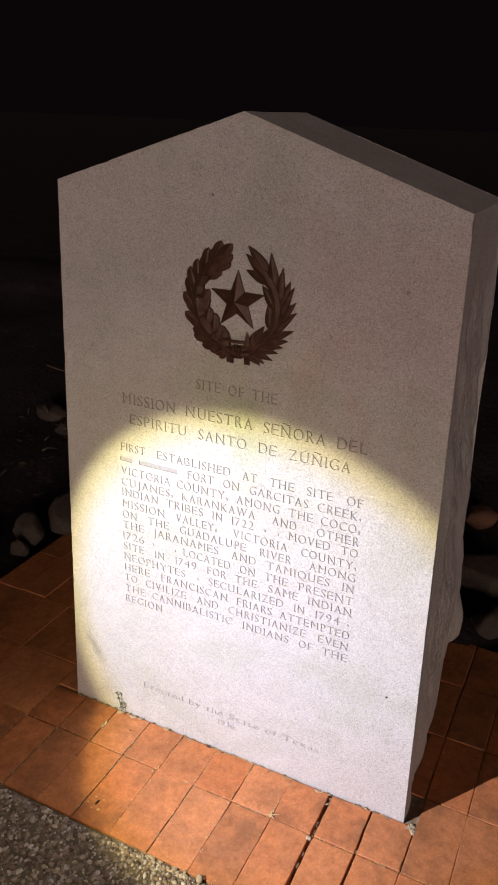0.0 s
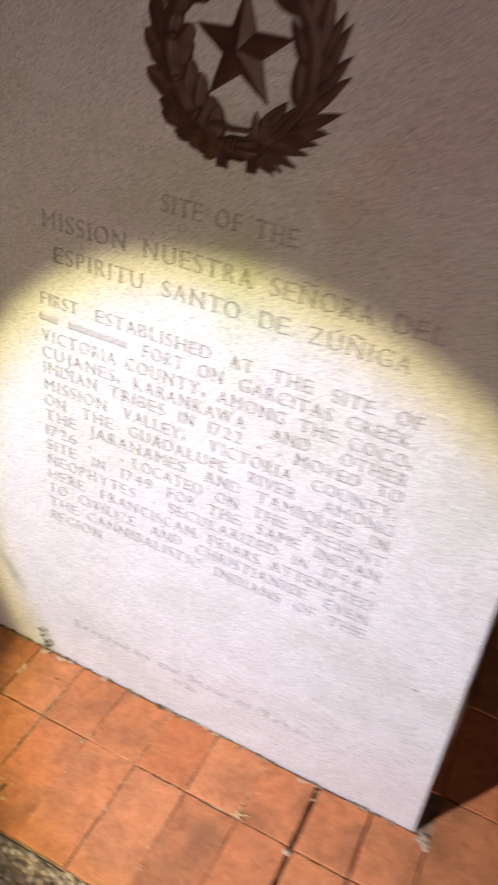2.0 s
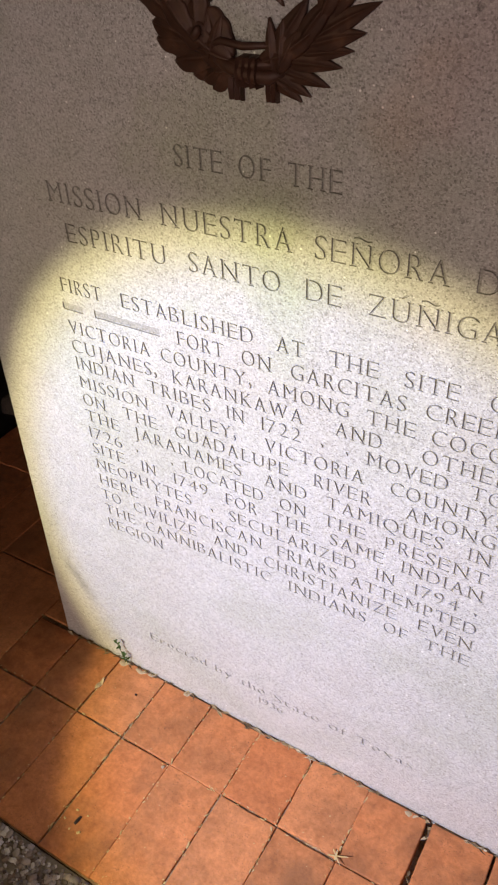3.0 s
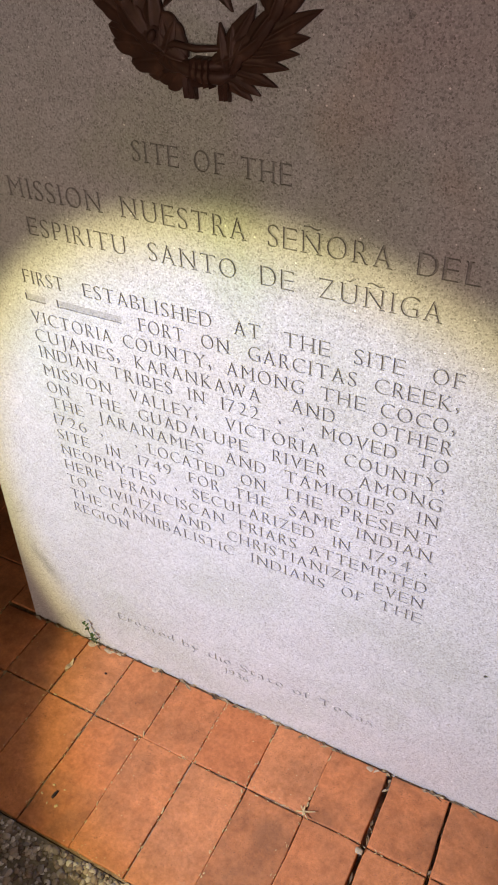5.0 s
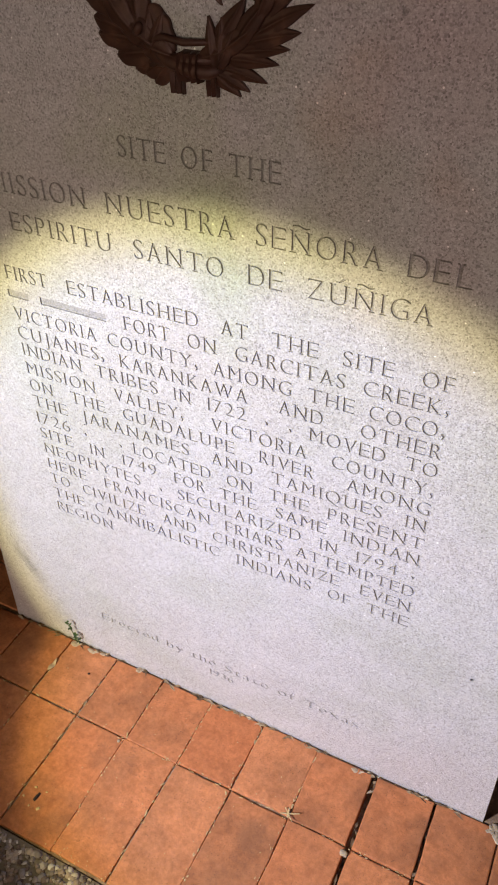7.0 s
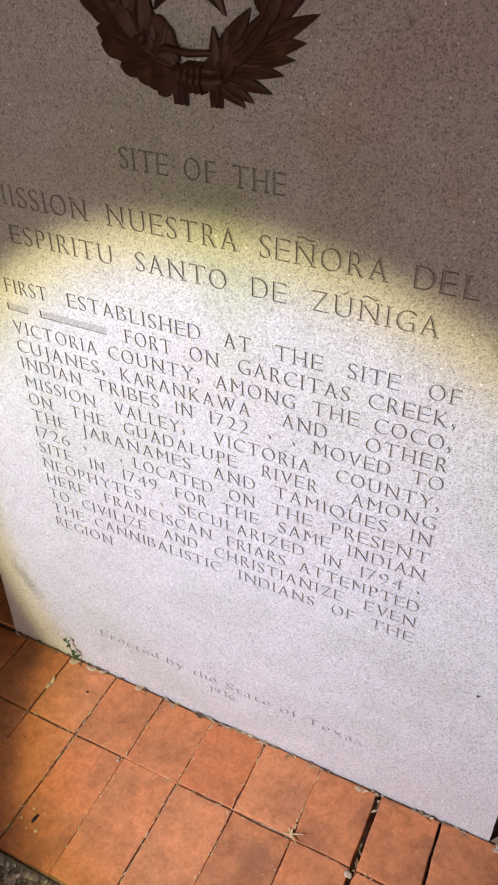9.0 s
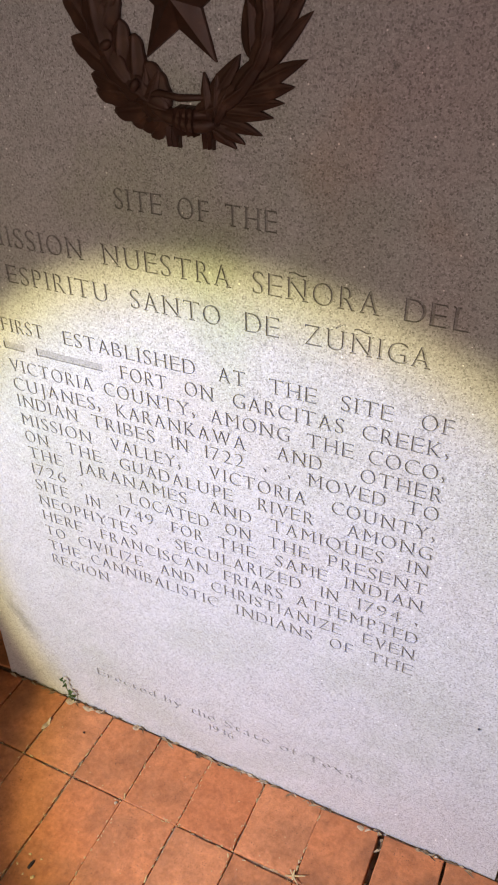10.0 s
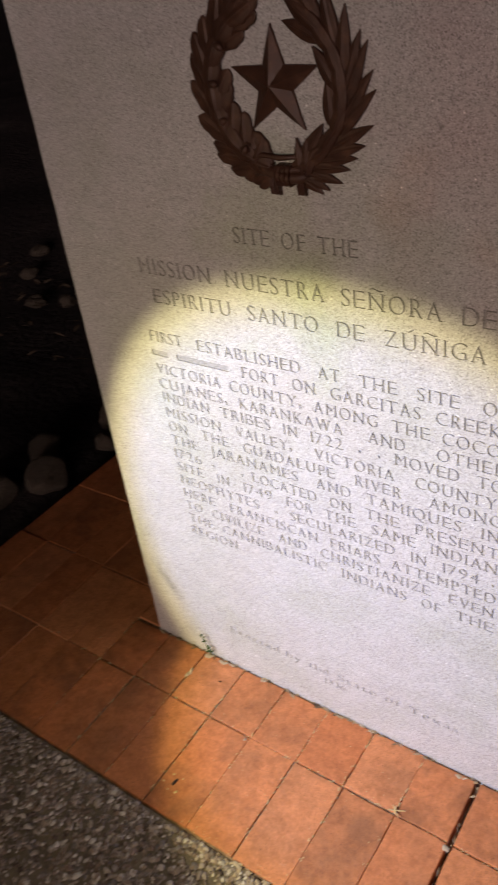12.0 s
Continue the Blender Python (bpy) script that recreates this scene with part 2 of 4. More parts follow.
def stressed(loops, upright=0.150, level=0.074, lean=radians(25)):
    """Thins the level and rising strokes of a character and keeps its stems and falling strokes broad, as a roman letter cut with a chisel."""
    def area(l):
        return sum(a.x * b.y - b.x * a.y for a, b in zip(l, l[1:] + l[:1])) / 2

    turn = 1 if area(max(loops, key=lambda l: abs(area(l)))) > 0 else -1
    f_v, f_h = (STEM - upright) / 2, (ARM - level) / 2
    mean, swing = (f_v + f_h) / 2, (f_h - f_v) / (2 * math.cos(2 * lean))

    def inset(n):
        return mean - swing * math.cos(2 * (math.atan2(n.y, n.x) - lean))

    made = []
    for l in loops:
        l = [p for p, q in zip(l, l[1:] + l[:1]) if (p - q).length > 1e-4]
        out = []
        for o, p, q in zip(l[-1:] + l[:-1], l, l[1:] + l[:1]):
            e, g = (p - o).normalized(), (q - p).normalized()
            n, m = Vector((-e.y, e.x)) * turn, Vector((-g.y, g.x)) * turn
            a, b, det = inset(n), inset(m), n.x * m.y - n.y * m.x
            move = Vector(((a * m.y - b * n.y) / det, (b * n.x - a * m.x) / det)) if abs(det) > 0.25 else (n + m) * (a + b) / 4
            out.append(p + move * min(1.0, 0.07 / max(move.length, 1e-6)))
        made.append([Vector((p.x, (p.y - f_h) / (1 - 2 * f_h))) for p in out])
    return made


STEM, ARM = 0.144, 0.129


def glyph(ch, cache={}):
    """The outlines of one character of the built-in font, cap height 1, with small serifs cut at the ends of straight stems."""
    if ch in cache:
        return cache[ch]

    def outlines(text):
        data = bpy.data.curves.new("glyph", "FONT")
        data.body = text
        ob = new("glyph", data)
        shape = ob.to_curve(bpy.context.evaluated_depsgraph_get())
        loops = []
        for s in shape.splines:
            pts = []
            bz = list(s.bezier_points)
            for a, b in zip(bz, bz[1:] + bz[:1]):
                p0, p1, p2, p3 = a.co, a.handle_right, b.handle_left, b.co
                chord = p3 - p0
                flat = all(abs((q - p0).cross(chord).z) < 0.004 * max(chord.length, 1e-6) for q in (p1, p2))
                steps = 1 if flat else 5
                for i in range(steps):
                    t = i / steps
                    pts.append((p0 * (1 - t) ** 3 + p1 * 3 * t * (1 - t) ** 2 + p2 * 3 * t * t * (1 - t) + p3 * t ** 3).to_2d())
            loops.append(pts)
        ob.to_curve_clear()
        bpy.data.objects.remove(ob)
        bpy.data.curves.remove(data)
        return loops

    if ch in "ÑÚ":
        # the bare letter with a broad cut accent over it
        loops, wide = glyph({"Ñ": "N", "Ú": "U"}[ch])
        if ch == "Ñ":
            wave = [(u / 8, 0.055 * math.sin(u / 8 * 2 * math.pi)) for u in range(9)]
            mark = [Vector((wide * (0.12 + 0.76 * u), 1.17 + h - 0.035)) for u, h in wave] + [Vector((wide * (0.12 + 0.76 * u), 1.17 + h + 0.045)) for u, h in wave[::-1]]
        else:
            mark = [Vector((wide * u, y)) for u, y in ((0.42, 1.08), (0.50, 1.06), (0.78, 1.27), (0.66, 1.33))]
        cache[ch] = (loops + [mark], wide)
        return cache[ch]
    cap = max(p.y for l in outlines("H") for p in l)
    shapes = [[p / cap for p in pts] for pts in outlines(ch)]
    if ch not in ".,":
        shapes = stressed(shapes)
    loops = []
    for pts in shapes:
        out, laid = [], False
        for o, p, q, r in zip(pts[-1:] + pts[:-1], pts, pts[1:] + pts[:1], pts[2:] + pts[:2]):
            if not laid:
                out.append(p)
            laid = False
            end = next((y for y in (0.0, 1.0) if abs(p.y - y) < 0.02 and abs(q.y - y) < 0.02), None)
            pointed = end == 1.0 and ch == "A" or end == 0.0 and ch in "VW"
            if end is not None and 0.04 < abs(p.x - q.x) < 0.3 and min(abs(o.y - end), abs(r.y - end)) > 0.2 and ch.isalpha() and ch.isupper() and not pointed:
                s, up = (1 if q.x > p.x else -1), (1 if end == 0.0 else -1)
                t, w = 0.075 * up, 0.085 * s
                out[-1] = Vector((p.x, end + t))
                out += [Vector((p.x - w, end + t * 0.45)), Vector((p.x - w, end)), Vector((q.x + w, end)), Vector((q.x + w, end + t * 0.45)), Vector((q.x, end + t))]
                laid = True
            elif ch in "EFLTZ" and abs(p.x - q.x) < 0.02 and 0.03 < abs(p.y - q.y) < 0.16:
                # a wedge at the end of a thin arm
                top, bottom = max(p.y, q.y) > 0.9, min(p.y, q.y) < 0.1
                side = 0.07 if p.x > sum(k.x for k in pts) / len(pts) else -0.07
                if top and p.y < q.y:
                    out[-1:] = [Vector((p.x - side, p.y)), Vector((p.x, p.y - 0.09))]
                elif top:
                    out += [Vector((q.x, q.y - 0.09)), Vector((q.x - side, q.y))]
                    laid = True
                elif bottom and p.y > q.y:
                    out[-1:] = [Vector((p.x - side, p.y)), Vector((p.x, p.y + 0.09))]
                elif bottom:
                    out += [Vector((q.x, q.y + 0.09)), Vector((q.x - side, q.y))]
                    laid = True
        if laid:
            out = out[1:]
        # the corner after a serif is already laid
        clean = [out[0]]
        for p in out[1:]:
            if (p - clean[-1]).length > 0.004:
                clean.append(p)
        loops.append(clean)
    stretch = 1.15 if ch.isdigit() else {"A": 0.82, "K": 0.90, "W": 0.86, "E": 1.22, "F": 1.15, "L": 1.12, "R": 0.95, "O": 0.95, "V": 0.9, "T": 1.08, "B": 1.1, "S": 1.05}.get(ch, 1.0)
    loops = [[Vector((p.x * stretch, p.y)) for p in l] for l in loops]
    if ch == "K":
        # keep the two arms apart where they meet the stem
        join = [p for p in loops[0] if 0.4 < p.y < 0.6 and p.x < 0.26]
        for p, y in zip(join, (0.53, 0.46)):
            p.y = y
    if ch == ".":
        loops = [[Vector(p) for p in ((0.0, 0.44), (0.25, 0.42), (0.17, 0.13))]]
    if ch == ",":
        mid = loops[0][0]
        loops = [[Vector((mid.x + (p.x - mid.x) * 1.35, 0.10 + mid.y + (p.y - mid.y) * 1.35)) for p in l] for l in loops]
    low = min(p.x for l in loops for p in l)
    wide = max(p.x for l in loops for p in l) - low
    cache[ch] = ([[Vector((p.x - low, p.y)) for p in l] for l in loops], wide)
    return cache[ch]


TRACK = 0.20


def word_width(word):
    return sum(glyph(c)[1] for c in word) + TRACK * (len(word) - 1) if word else 0.0


def cut_line(text, left, right, base, cap, squeeze):
    """The outlines of one justified line of lettering."""
    words = text.split()
    if squeeze is None:
        squeeze = (right - left - 0.017 * (len(words) - 1)) / (cap * sum(word_width(w) for w in words))
    widths = [word_width(w) * cap * squeeze for w in words]
    gap = (right - left - sum(widths)) / max(1, len(words) - 1)
    loops, x = [], left
    for w, wide in zip(words, widths):
        cx = x
        for ch in w:
            for l in glyph(ch)[0]:
                loops.append([Vector((cx + q.x * cap * squeeze, base + q.y * cap)) for q in l])
            cx += (glyph(ch)[1] + TRACK) * cap * squeeze
        x += wide + gap
    return loops


LETTERS = []
LETTERS += cut_line("SITE OF THE", -0.0905, 0.0885, 0.9185, 0.0212, 0.83)
LETTERS += cut_line("MISSION NUESTRA SEÑORA DEL", -0.271, 0.276, 0.8545, 0.0232, 0.91)
LETTERS += cut_line("ESPIRITU SANTO DE ZÚÑIGA", -0.253, 0.247, 0.8095, 0.0222, 0.93)
EDGE_L, EDGE_R = -0.280, 0.278


def body_line(base, *words):
    """One line of the inscription: each word with its two ends; a number of letters in place of the word gives a plain bar."""
    cap = 0.0186
    for word, x0, x1 in zip(words[0::3], words[1::3], words[2::3]):
        if word == "":
            LETTERS.append([Vector((x0, base + cap * 0.2)), Vector((x1, base + cap * 0.2)), Vector((x1, base + cap * 0.75)), Vector((x0, base + cap * 0.75))])
        elif word == ".":
            LETTERS.append([Vector(((x0 + x1) / 2 + q.x * cap - 0.0022, base + q.y * cap)) for q in glyph(".")[0][0]])
        else:
            LETTERS.extend(cut_line(word, x0, x1, base, cap, (x1 - x0) / (cap * word_width(word))))


body_line(0.7415, "FIRST", EDGE_L, -0.216, "ESTABLISHED", -0.186, -0.008, "AT", 0.020, 0.053, "THE", 0.081, 0.135, "SITE", 0.162, 0.217, "OF", 0.246, EDGE_R)
body_line(0.7125, "", -0.282, -0.250, "", -0.232, -0.135, "FORT", -0.111, -0.047, "ON", -0.024, 0.014, "GARCITAS", 0.037, 0.167, "CREEK,", 0.187, EDGE_R)
body_line(0.6838, "VICTORIA", EDGE_L, -0.153, "COUNTY,", -0.137, -0.012, "AMONG", 0.008, 0.106, "THE", 0.126, 0.179, "COCO,", 0.196, EDGE_R)
body_line(0.6563, "CUJANES,", EDGE_L, -0.146, "KARANKAWA", -0.124, 0.052, "AND", 0.091, 0.145, "OTHER", 0.189, EDGE_R)
body_line(0.6303, "INDIAN", EDGE_L, -0.184, "TRIBES", -0.163, -0.071, "IN", -0.049, -0.024, "1722", -0.001, 0.050, ".", 0.074, 0.078, ".", 0.104, 0.108, "MOVED", 0.129, 0.220, "TO", 0.243, EDGE_R)
body_line(0.6010, "MISSION", EDGE_L, -0.167, "VALLEY,", -0.139, -0.037, "VICTORIA", 0.002, 0.128, "COUNTY,", 0.159, EDGE_R)
body_line(0.5735, "ON", EDGE_L, -0.241, "THE", -0.212, -0.157, "GUADALUPE", -0.129, 0.033, "RIVER", 0.066, 0.138, "AMONG", 0.179, EDGE_R)
body_line(0.5465, "THE", EDGE_L, -0.223, "JARANAMES", -0.198, -0.032, "AND", 0.000, 0.058, "TAMIQUES", 0.084, 0.225, "IN", 0.252, EDGE_R)
body_line(0.5177, "1726", EDGE_L, -0.223, ".", -0.200, -0.196, ".", -0.143, -0.138, "LOCATED", -0.121, -0.002, "ON", 0.021, 0.058, "THE", 0.080, 0.134, "PRESENT", 0.158, EDGE_R)
body_line(0.4902, "SITE", EDGE_L, -0.224, "IN", -0.195, -0.170, "1749", -0.140, -0.086, "FOR", -0.060, -0.012, "THE", 0.010, 0.063, "SAME", 0.090, 0.159, "INDIAN", 0.181, EDGE_R)
body_line(0.4615, "NEOPHYTES", EDGE_L, -0.115, ".", -0.085, -0.080, "SECULARIZED", -0.055, 0.126, "IN", 0.151, 0.176, "1794", 0.201, 0.254, ".", 0.271, 0.274)
body_line(0.4328, "HERE", EDGE_L, -0.210, "FRANCISCAN", -0.180, -0.006, "FRIARS", 0.015, 0.101, "ATTEMPTED", 0.120, EDGE_R)
body_line(0.4040, "TO", EDGE_L, -0.245, "CIVILIZE", -0.222, -0.113, "AND", -0.084, -0.030, "CHRISTIANIZE", -0.004, 0.182, "EVEN", 0.211, EDGE_R)
body_line(0.3750, "THE", EDGE_L, -0.223, "CANNIBALISTIC", -0.204, 0.005, "INDIANS", 0.032, 0.144, "OF", 0.168, 0.199, "THE", 0.221, EDGE_R)
body_line(0.3462, "REGION", EDGE_L, -0.176)
LETTERS += cut_line("Erected by the State of Texas", -0.234, 0.234, 0.103, 0.0165, None)
LETTERS += cut_line("1936", -0.022, 0.038, 0.077, 0.0145, 1.05)

PITS = [(0.371, 0.320, 0.0028), (0.189, 1.068, 0.0030), (0.319, 1.164, 0.0042)]
for px, pz, pr in PITS:
    LETTERS.append([Vector((px + pr * (1 + 0.3 * math.sin(3 * k)) * math.cos(k * 0.7), pz + pr * (1 + 0.3 * math.cos(2 * k)) * math.sin(k * 0.7))) for k in range(9)])

marker = tagged(new("granite_marker"), "grey pink granite historical marker with engraved lettering and gabled top", "stone marker")
CUT = 0.0021


def engraved_face():
    """The dressed front: flat stone with the letters let into it, their walls running in towards the floor."""
    loops = [[p for p, _ in OUTLINE]] + LETTERS
    points, faces = [], []
    for loop in loops:
        if sum(a.x * b.y - b.x * a.y for a, b in zip(loop, loop[1:] + loop[:1])) < 0:
            loop = loop[::-1]
        faces.append(list(range(len(points), len(points) + len(loop))))
        points += loop
    flat, _, tris, _, _, source = geometry.delaunay_2d_cdt(points, [], faces, 1, 1e-6)
    stone = {}
    for tri, src in zip(tris, source):
        if 0 in src:
            stone[tuple(tri)] = len(src) % 2 == 1
    sides, drop = {}, collections.defaultdict(lambda: Vector((0.0, 0.0)))
    for tri, solid in stone.items():
        if solid:
            for a, b in zip(tri, tri[1:] + tri[:1]):
                sides[(a, b)] = tri
    rims = [(a, b) for a, b in sides if (b, a) not in sides]
    for a, b in rims:
        d = (flat[b] - flat[a]).normalized()
        for k in (a, b):
            drop[k] += Vector((d.y, -d.x))
    verts = [(p.x, 0.0, p.y) for p in flat]
    low = {}
    for k, n in drop.items():
        low[k] = len(verts)
        x, z = flat[k]
        inside = abs(x) < HALF_TOP - 0.05 and 0.03 < z < SHOULDER - 0.05
        n = n.normalized() * (0.0005 if inside else 0.0)
        # the line at the foot is cut more shallowly
        deep = CUT if not inside else CUT - 0.0002 if z > 0.14 else 0.0015
        verts.append((x + n.x, deep, z + n.y))
    quads = [(b, a, low[a], low[b]) for a, b in rims]
    quads += [tuple(low[k] for k in t) for t, s in stone.items() if not s and all(k in low for k in t)]
    solid = [t for t, s in stone.items() if s]
    me = bpy.data.meshes.new("engraved_face")
    me.from_pydata(verts, [], solid + quads)
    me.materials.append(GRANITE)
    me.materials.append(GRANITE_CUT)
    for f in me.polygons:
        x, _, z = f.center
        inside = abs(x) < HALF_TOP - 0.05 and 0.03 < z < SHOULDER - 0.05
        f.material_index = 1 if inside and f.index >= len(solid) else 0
    face = new("engraved_face", me)
    face.parent = marker
    face["label"] = "dressed granite front with cut letters"
    return face


engraved_face()


def marker_body():
    """The block behind the dressed front: smooth gabled top, rock-faced sides and back."""
    bm = bmesh.new()
    ys = [CUT] + [CUT + (DEPTH - CUT) * (i / 36) for i in range(1, 37)]
    rings = []
    n = len(OUTLINE)
    for j, y in enumerate(ys):
        ring = []
        f = min(1.0, (y - CUT) / 0.07)
        for p, k in OUTLINE:
            x, z = p
            if k in (0, 3):
                s = -1 if k == 0 else 1
                fade = f * min(1.0, max(0.0, (SHOULDER + 0.002 - z) / 0.05))
                q = Vector((s * 3.0, y * 5.5, z * 3.2))
                d = noise.noise(q) * 0.5 + noise.noise(q * 2.3) * 0.35 + noise.noise(Vector((s, y * 22, z * 13))) * 0.22 + abs(noise.noise(Vector((s, y * 50, z * 34)))) * 0.16
                d += 0.5 * abs(noise.noise(Vector((s, y * 9, z * 8 + 4))))
                back = max(0.0, (y - 0.12) / 0.16)
                step = 1.0 if z < 0.32 + 0.02 * noise.noise(Vector((y * 20, 1, 1))) else 0.0
                foot = max(0.0, 1 - z / 0.16)
                margin = min(1.0, max(0.0, (SHOULDER - 0.10 - z) / 0.06))
                x += s * fade * (margin * (d * 0.022 + 0.002) + back * (1 - step) * 0.012 * math.exp(-(((z - 0.42) / 0.15) ** 2)) - back * step * 0.008 - 0.020 * foot ** 1.5 * min(1, y / 0.2))
            else:
                z += noise.noise(Vector((x * 6, y * 6, 2.0))) * 0.0012 * f
            ring.append(bm.verts.new((x, y + (0.012 * noise.noise(Vector((x * 4, 9, z * 4))) if j == len(ys) - 1 and k in (0, 3) else 0), z)))
        rings.append(ring)
    for a, b in zip(rings, rings[1:]):
        for i in range(n):
            bm.faces.new((a[i], a[(i + 1) % n], b[(i + 1) % n], b[i]))
    bm.faces.new(rings[0])
    bm.faces.new(rings[-1])
    bmesh.ops.triangulate(bm, faces=[f for f in bm.faces if len(f.verts) > 4])
    ob = part("body", bm, GRANITE_ROUGH, marker, "rock-faced granite sides and smooth top")
    me = ob.data
    me.materials.append(GRANITE_CUT)
    me.materials.append(GRANITE)
    for f in me.polygons:
        if abs(f.normal.y) > 0.9 and f.center.y < CUT + 0.001:
            f.material_index = 1
        elif f.normal.z > 0.5 and f.center.z > SHOULDER - 0.01:
            f.material_index = 2
    return ob


marker_body()

# ---- bronze wreath and star on the marker ----
wreath = tagged(new("bronze_wreath"), "dark bronze wreath round a raised five-pointed star on granite", "emblem")
CX, CZ, SIZE = -0.003, 1.1025, 0.968


def on_face(bm, m=Matrix.Identity(4)):
    """Turns a relief drawn in x, y with its height in z onto the marker's front."""
    bmesh.ops.transform(bm, matrix=Matrix.Translation((CX, 0, CZ)) @ Matrix.Rotation(radians(90), 4, "X") @ Matrix.Scale(SIZE, 4) @ m, verts=bm.verts)


def leaf_relief(length, width, height, lobes=0, bend=0.0):
    """A cast leaf: pointed, with a raised midrib and a turned-down rim; lobes give an oak leaf's scalloped edge."""
    bm = bmesh.new()
    cols = 14
    cross = [(-1.0, 0.0), (-0.95, 0.50), (-0.82, 0.62), (-0.45, 0.60), (-0.10, 0.74), (0.0, 0.95), (0.10, 0.74), (0.45, 0.60), (0.82, 0.62), (0.95, 0.50), (1.0, 0.0)]
    grid = []
    for i in range(cols + 1):
        u = i / cols
        w = width * (math.sin(math.pi * min(1, u ** 0.8)) ** 0.8 * (1 - 0.25 * u) + 0.02)
        if lobes:
            w = width * (0.10 + math.sin(math.pi * u ** 1.15) ** 0.6) * (0.86 + 0.14 * abs(math.sin(math.pi * lobes * u)))
        h = height * (0.55 + 0.45 * math.sin(math.pi * u ** 0.7))
        cy = bend * u * u * length
        grid.append([bm.verts.new((u * length, cy + c * w, k * h)) for c, k in cross])
    for a, b in zip(grid, grid[1:]):
        for i in range(len(cross) - 1):
            bm.faces.new((a[i], b[i], b[i + 1], a[i + 1]))
        bm.faces.new((a[-1], b[-1], b[0], a[0]))
    bm.faces.new(grid[0])
    bm.faces.new(grid[-1][::-1])
    return bm


def star_relief(bm, radius, height):
    tips = []
    for k in range(10):
        r = radius if k % 2 == 0 else radius * 0.40
        a = radians(90 + 36 * k)
        tips.append((r * math.cos(a), r * math.sin(a)))
    low = [bm.verts.new((x, y, 0)) for x, y in tips]
    rim = [bm.verts.new((x * 0.985, y * 0.985, 0.004)) for x, y in tips]
    top = bm.verts.new((0, 0, height))
    for k in range(10):
        bm.faces.new((low[k], low[(k + 1) % 10], rim[(k + 1) % 10], rim[k]))
        bm.faces.new((rim[k], rim[(k + 1) % 10], top))


bm = bmesh.new()
star_relief(bm, 0.0612, 0.0165)
on_face(bm, Matrix.Translation((0.001, 0.006, 0)))
part("star", bm, BRONZE, wreath, "raised faceted bronze star")


def leaf_to(foot, tip, width, height, lobes=0, bend=0.0, lift=0.0):
    """A leaf from its foot to its tip, both in the plane of the wreath."""
    d = Vector(tip) - Vector(foot)
    length = d.length / math.hypot(1.0, bend)
    bm = leaf_relief(length, width, height, lobes, bend)
    turn = math.atan2(d.y, d.x) - math.atan(bend)
    on_face(bm, Matrix.Translation((foot[0], foot[1], lift)) @ Matrix.Rotation(turn, 4, "Z"))
    return part("leaf", bm, BRONZE, wreath, smooth=True)


def branch_leaf(tip, side, behind, width, height, lobes=0, bend=0.0, lift=0.0, r=0.087):
    """A leaf that leaves its branch the given number of degrees behind its tip; side: 1 for the branch on the right hand, -1 for the other."""
    a = math.degrees(math.atan2(tip[1], tip[0] * side))
    a = max(a - behind, -82.0)
    leaf_to((side * r * math.cos(radians(a)), r * math.sin(radians(a))), tip, width, height, lobes, bend * side, lift)


rng = random.Random(3)
# laurel branch: long pointed leaves, the outer and the inner row, and one row along its middle
OUTER = ((0.054, -0.115), (0.063, -0.110), (0.080, -0.101), (0.091, -0.085), (0.101, -0.072), (0.111, -0.058), (0.122, -0.036), (0.126, 0.000), (0.123, 0.019), (0.118, 0.047), (0.110, 0.057), (0.094, 0.081), (0.068, 0.106))
INNER = ((0.060, -0.035), (0.068, 0.013), (0.053, 0.043), (0.018, 0.069), (0.017, 0.099))
for i, tip in enumerate(OUTER):
    branch_leaf(tip, 1, 26 if i < 6 else 36, 0.0088 if i < 5 else 0.0100, 0.0080, 0, -0.10, 0.0004 * (i % 2), 0.090)
for tip in INNER:
    branch_leaf(tip, 1, 40, 0.0105, 0.0090, 0, 0.10, 0.001, 0.082)
branch_leaf((0.021, 0.114), 1, 34, 0.0120, 0.0085, 0, 0.06, 0.0005, 0.092)
for i in range(9):
    a = radians(-50 + 15.5 * i)
    branch_leaf((0.092 * math.cos(a), 0.092 * math.sin(a)), 1, 34 + rng.uniform(-3, 3), 0.0100, 0.0105, 0, rng.uniform(-0.08, 0.08), 0.0022, 0.088)
for x, y, foot in ((0.025, -0.051, 0.030), (0.038, -0.051, 0.036)):
    leaf_to((foot, -0.094), (x, y), 0.0070, 0.0095, 0, 0.0, 0.003)
leaf_to((0.034, -0.094), (0.052, -0.058), 0.0075, 0.0100, 0, 0.0, 0.003)
# oak branch: broader, lobed leaves with rounded tips
OUTER = ((-0.036, -0.113), (-0.046, -0.106), (-0.057, -0.102), (-0.076, -0.092), (-0.095, -0.075), (-0.098, -0.061), (-0.116, -0.030), (-0.119, 0.010), (-0.112, 0.040), (-0.105, 0.062), (-0.089, 0.078), (-0.064, 0.102), (-0.036, 0.117))
INNER = ((-0.037, -0.047), (-0.047, -0.024), (-0.060, -0.013), (-0.063, 0.010), (-0.061, 0.022), (-0.034, 0.061), (-0.015, 0.078), (-0.012, 0.094), (-0.013, 0.114))
for i, tip in enumerate(OUTER):
    branch_leaf(tip, -1, 24 if i < 5 else 32, 0.0105 if i < 3 else 0.0135, 0.0080, 3, -0.12, 0.0004 * (i % 2), 0.088)
for i, tip in enumerate(INNER):
    branch_leaf(tip, -1, 30, 0.0115, 0.0090, 3, 0.12, 0.001, 0.084)
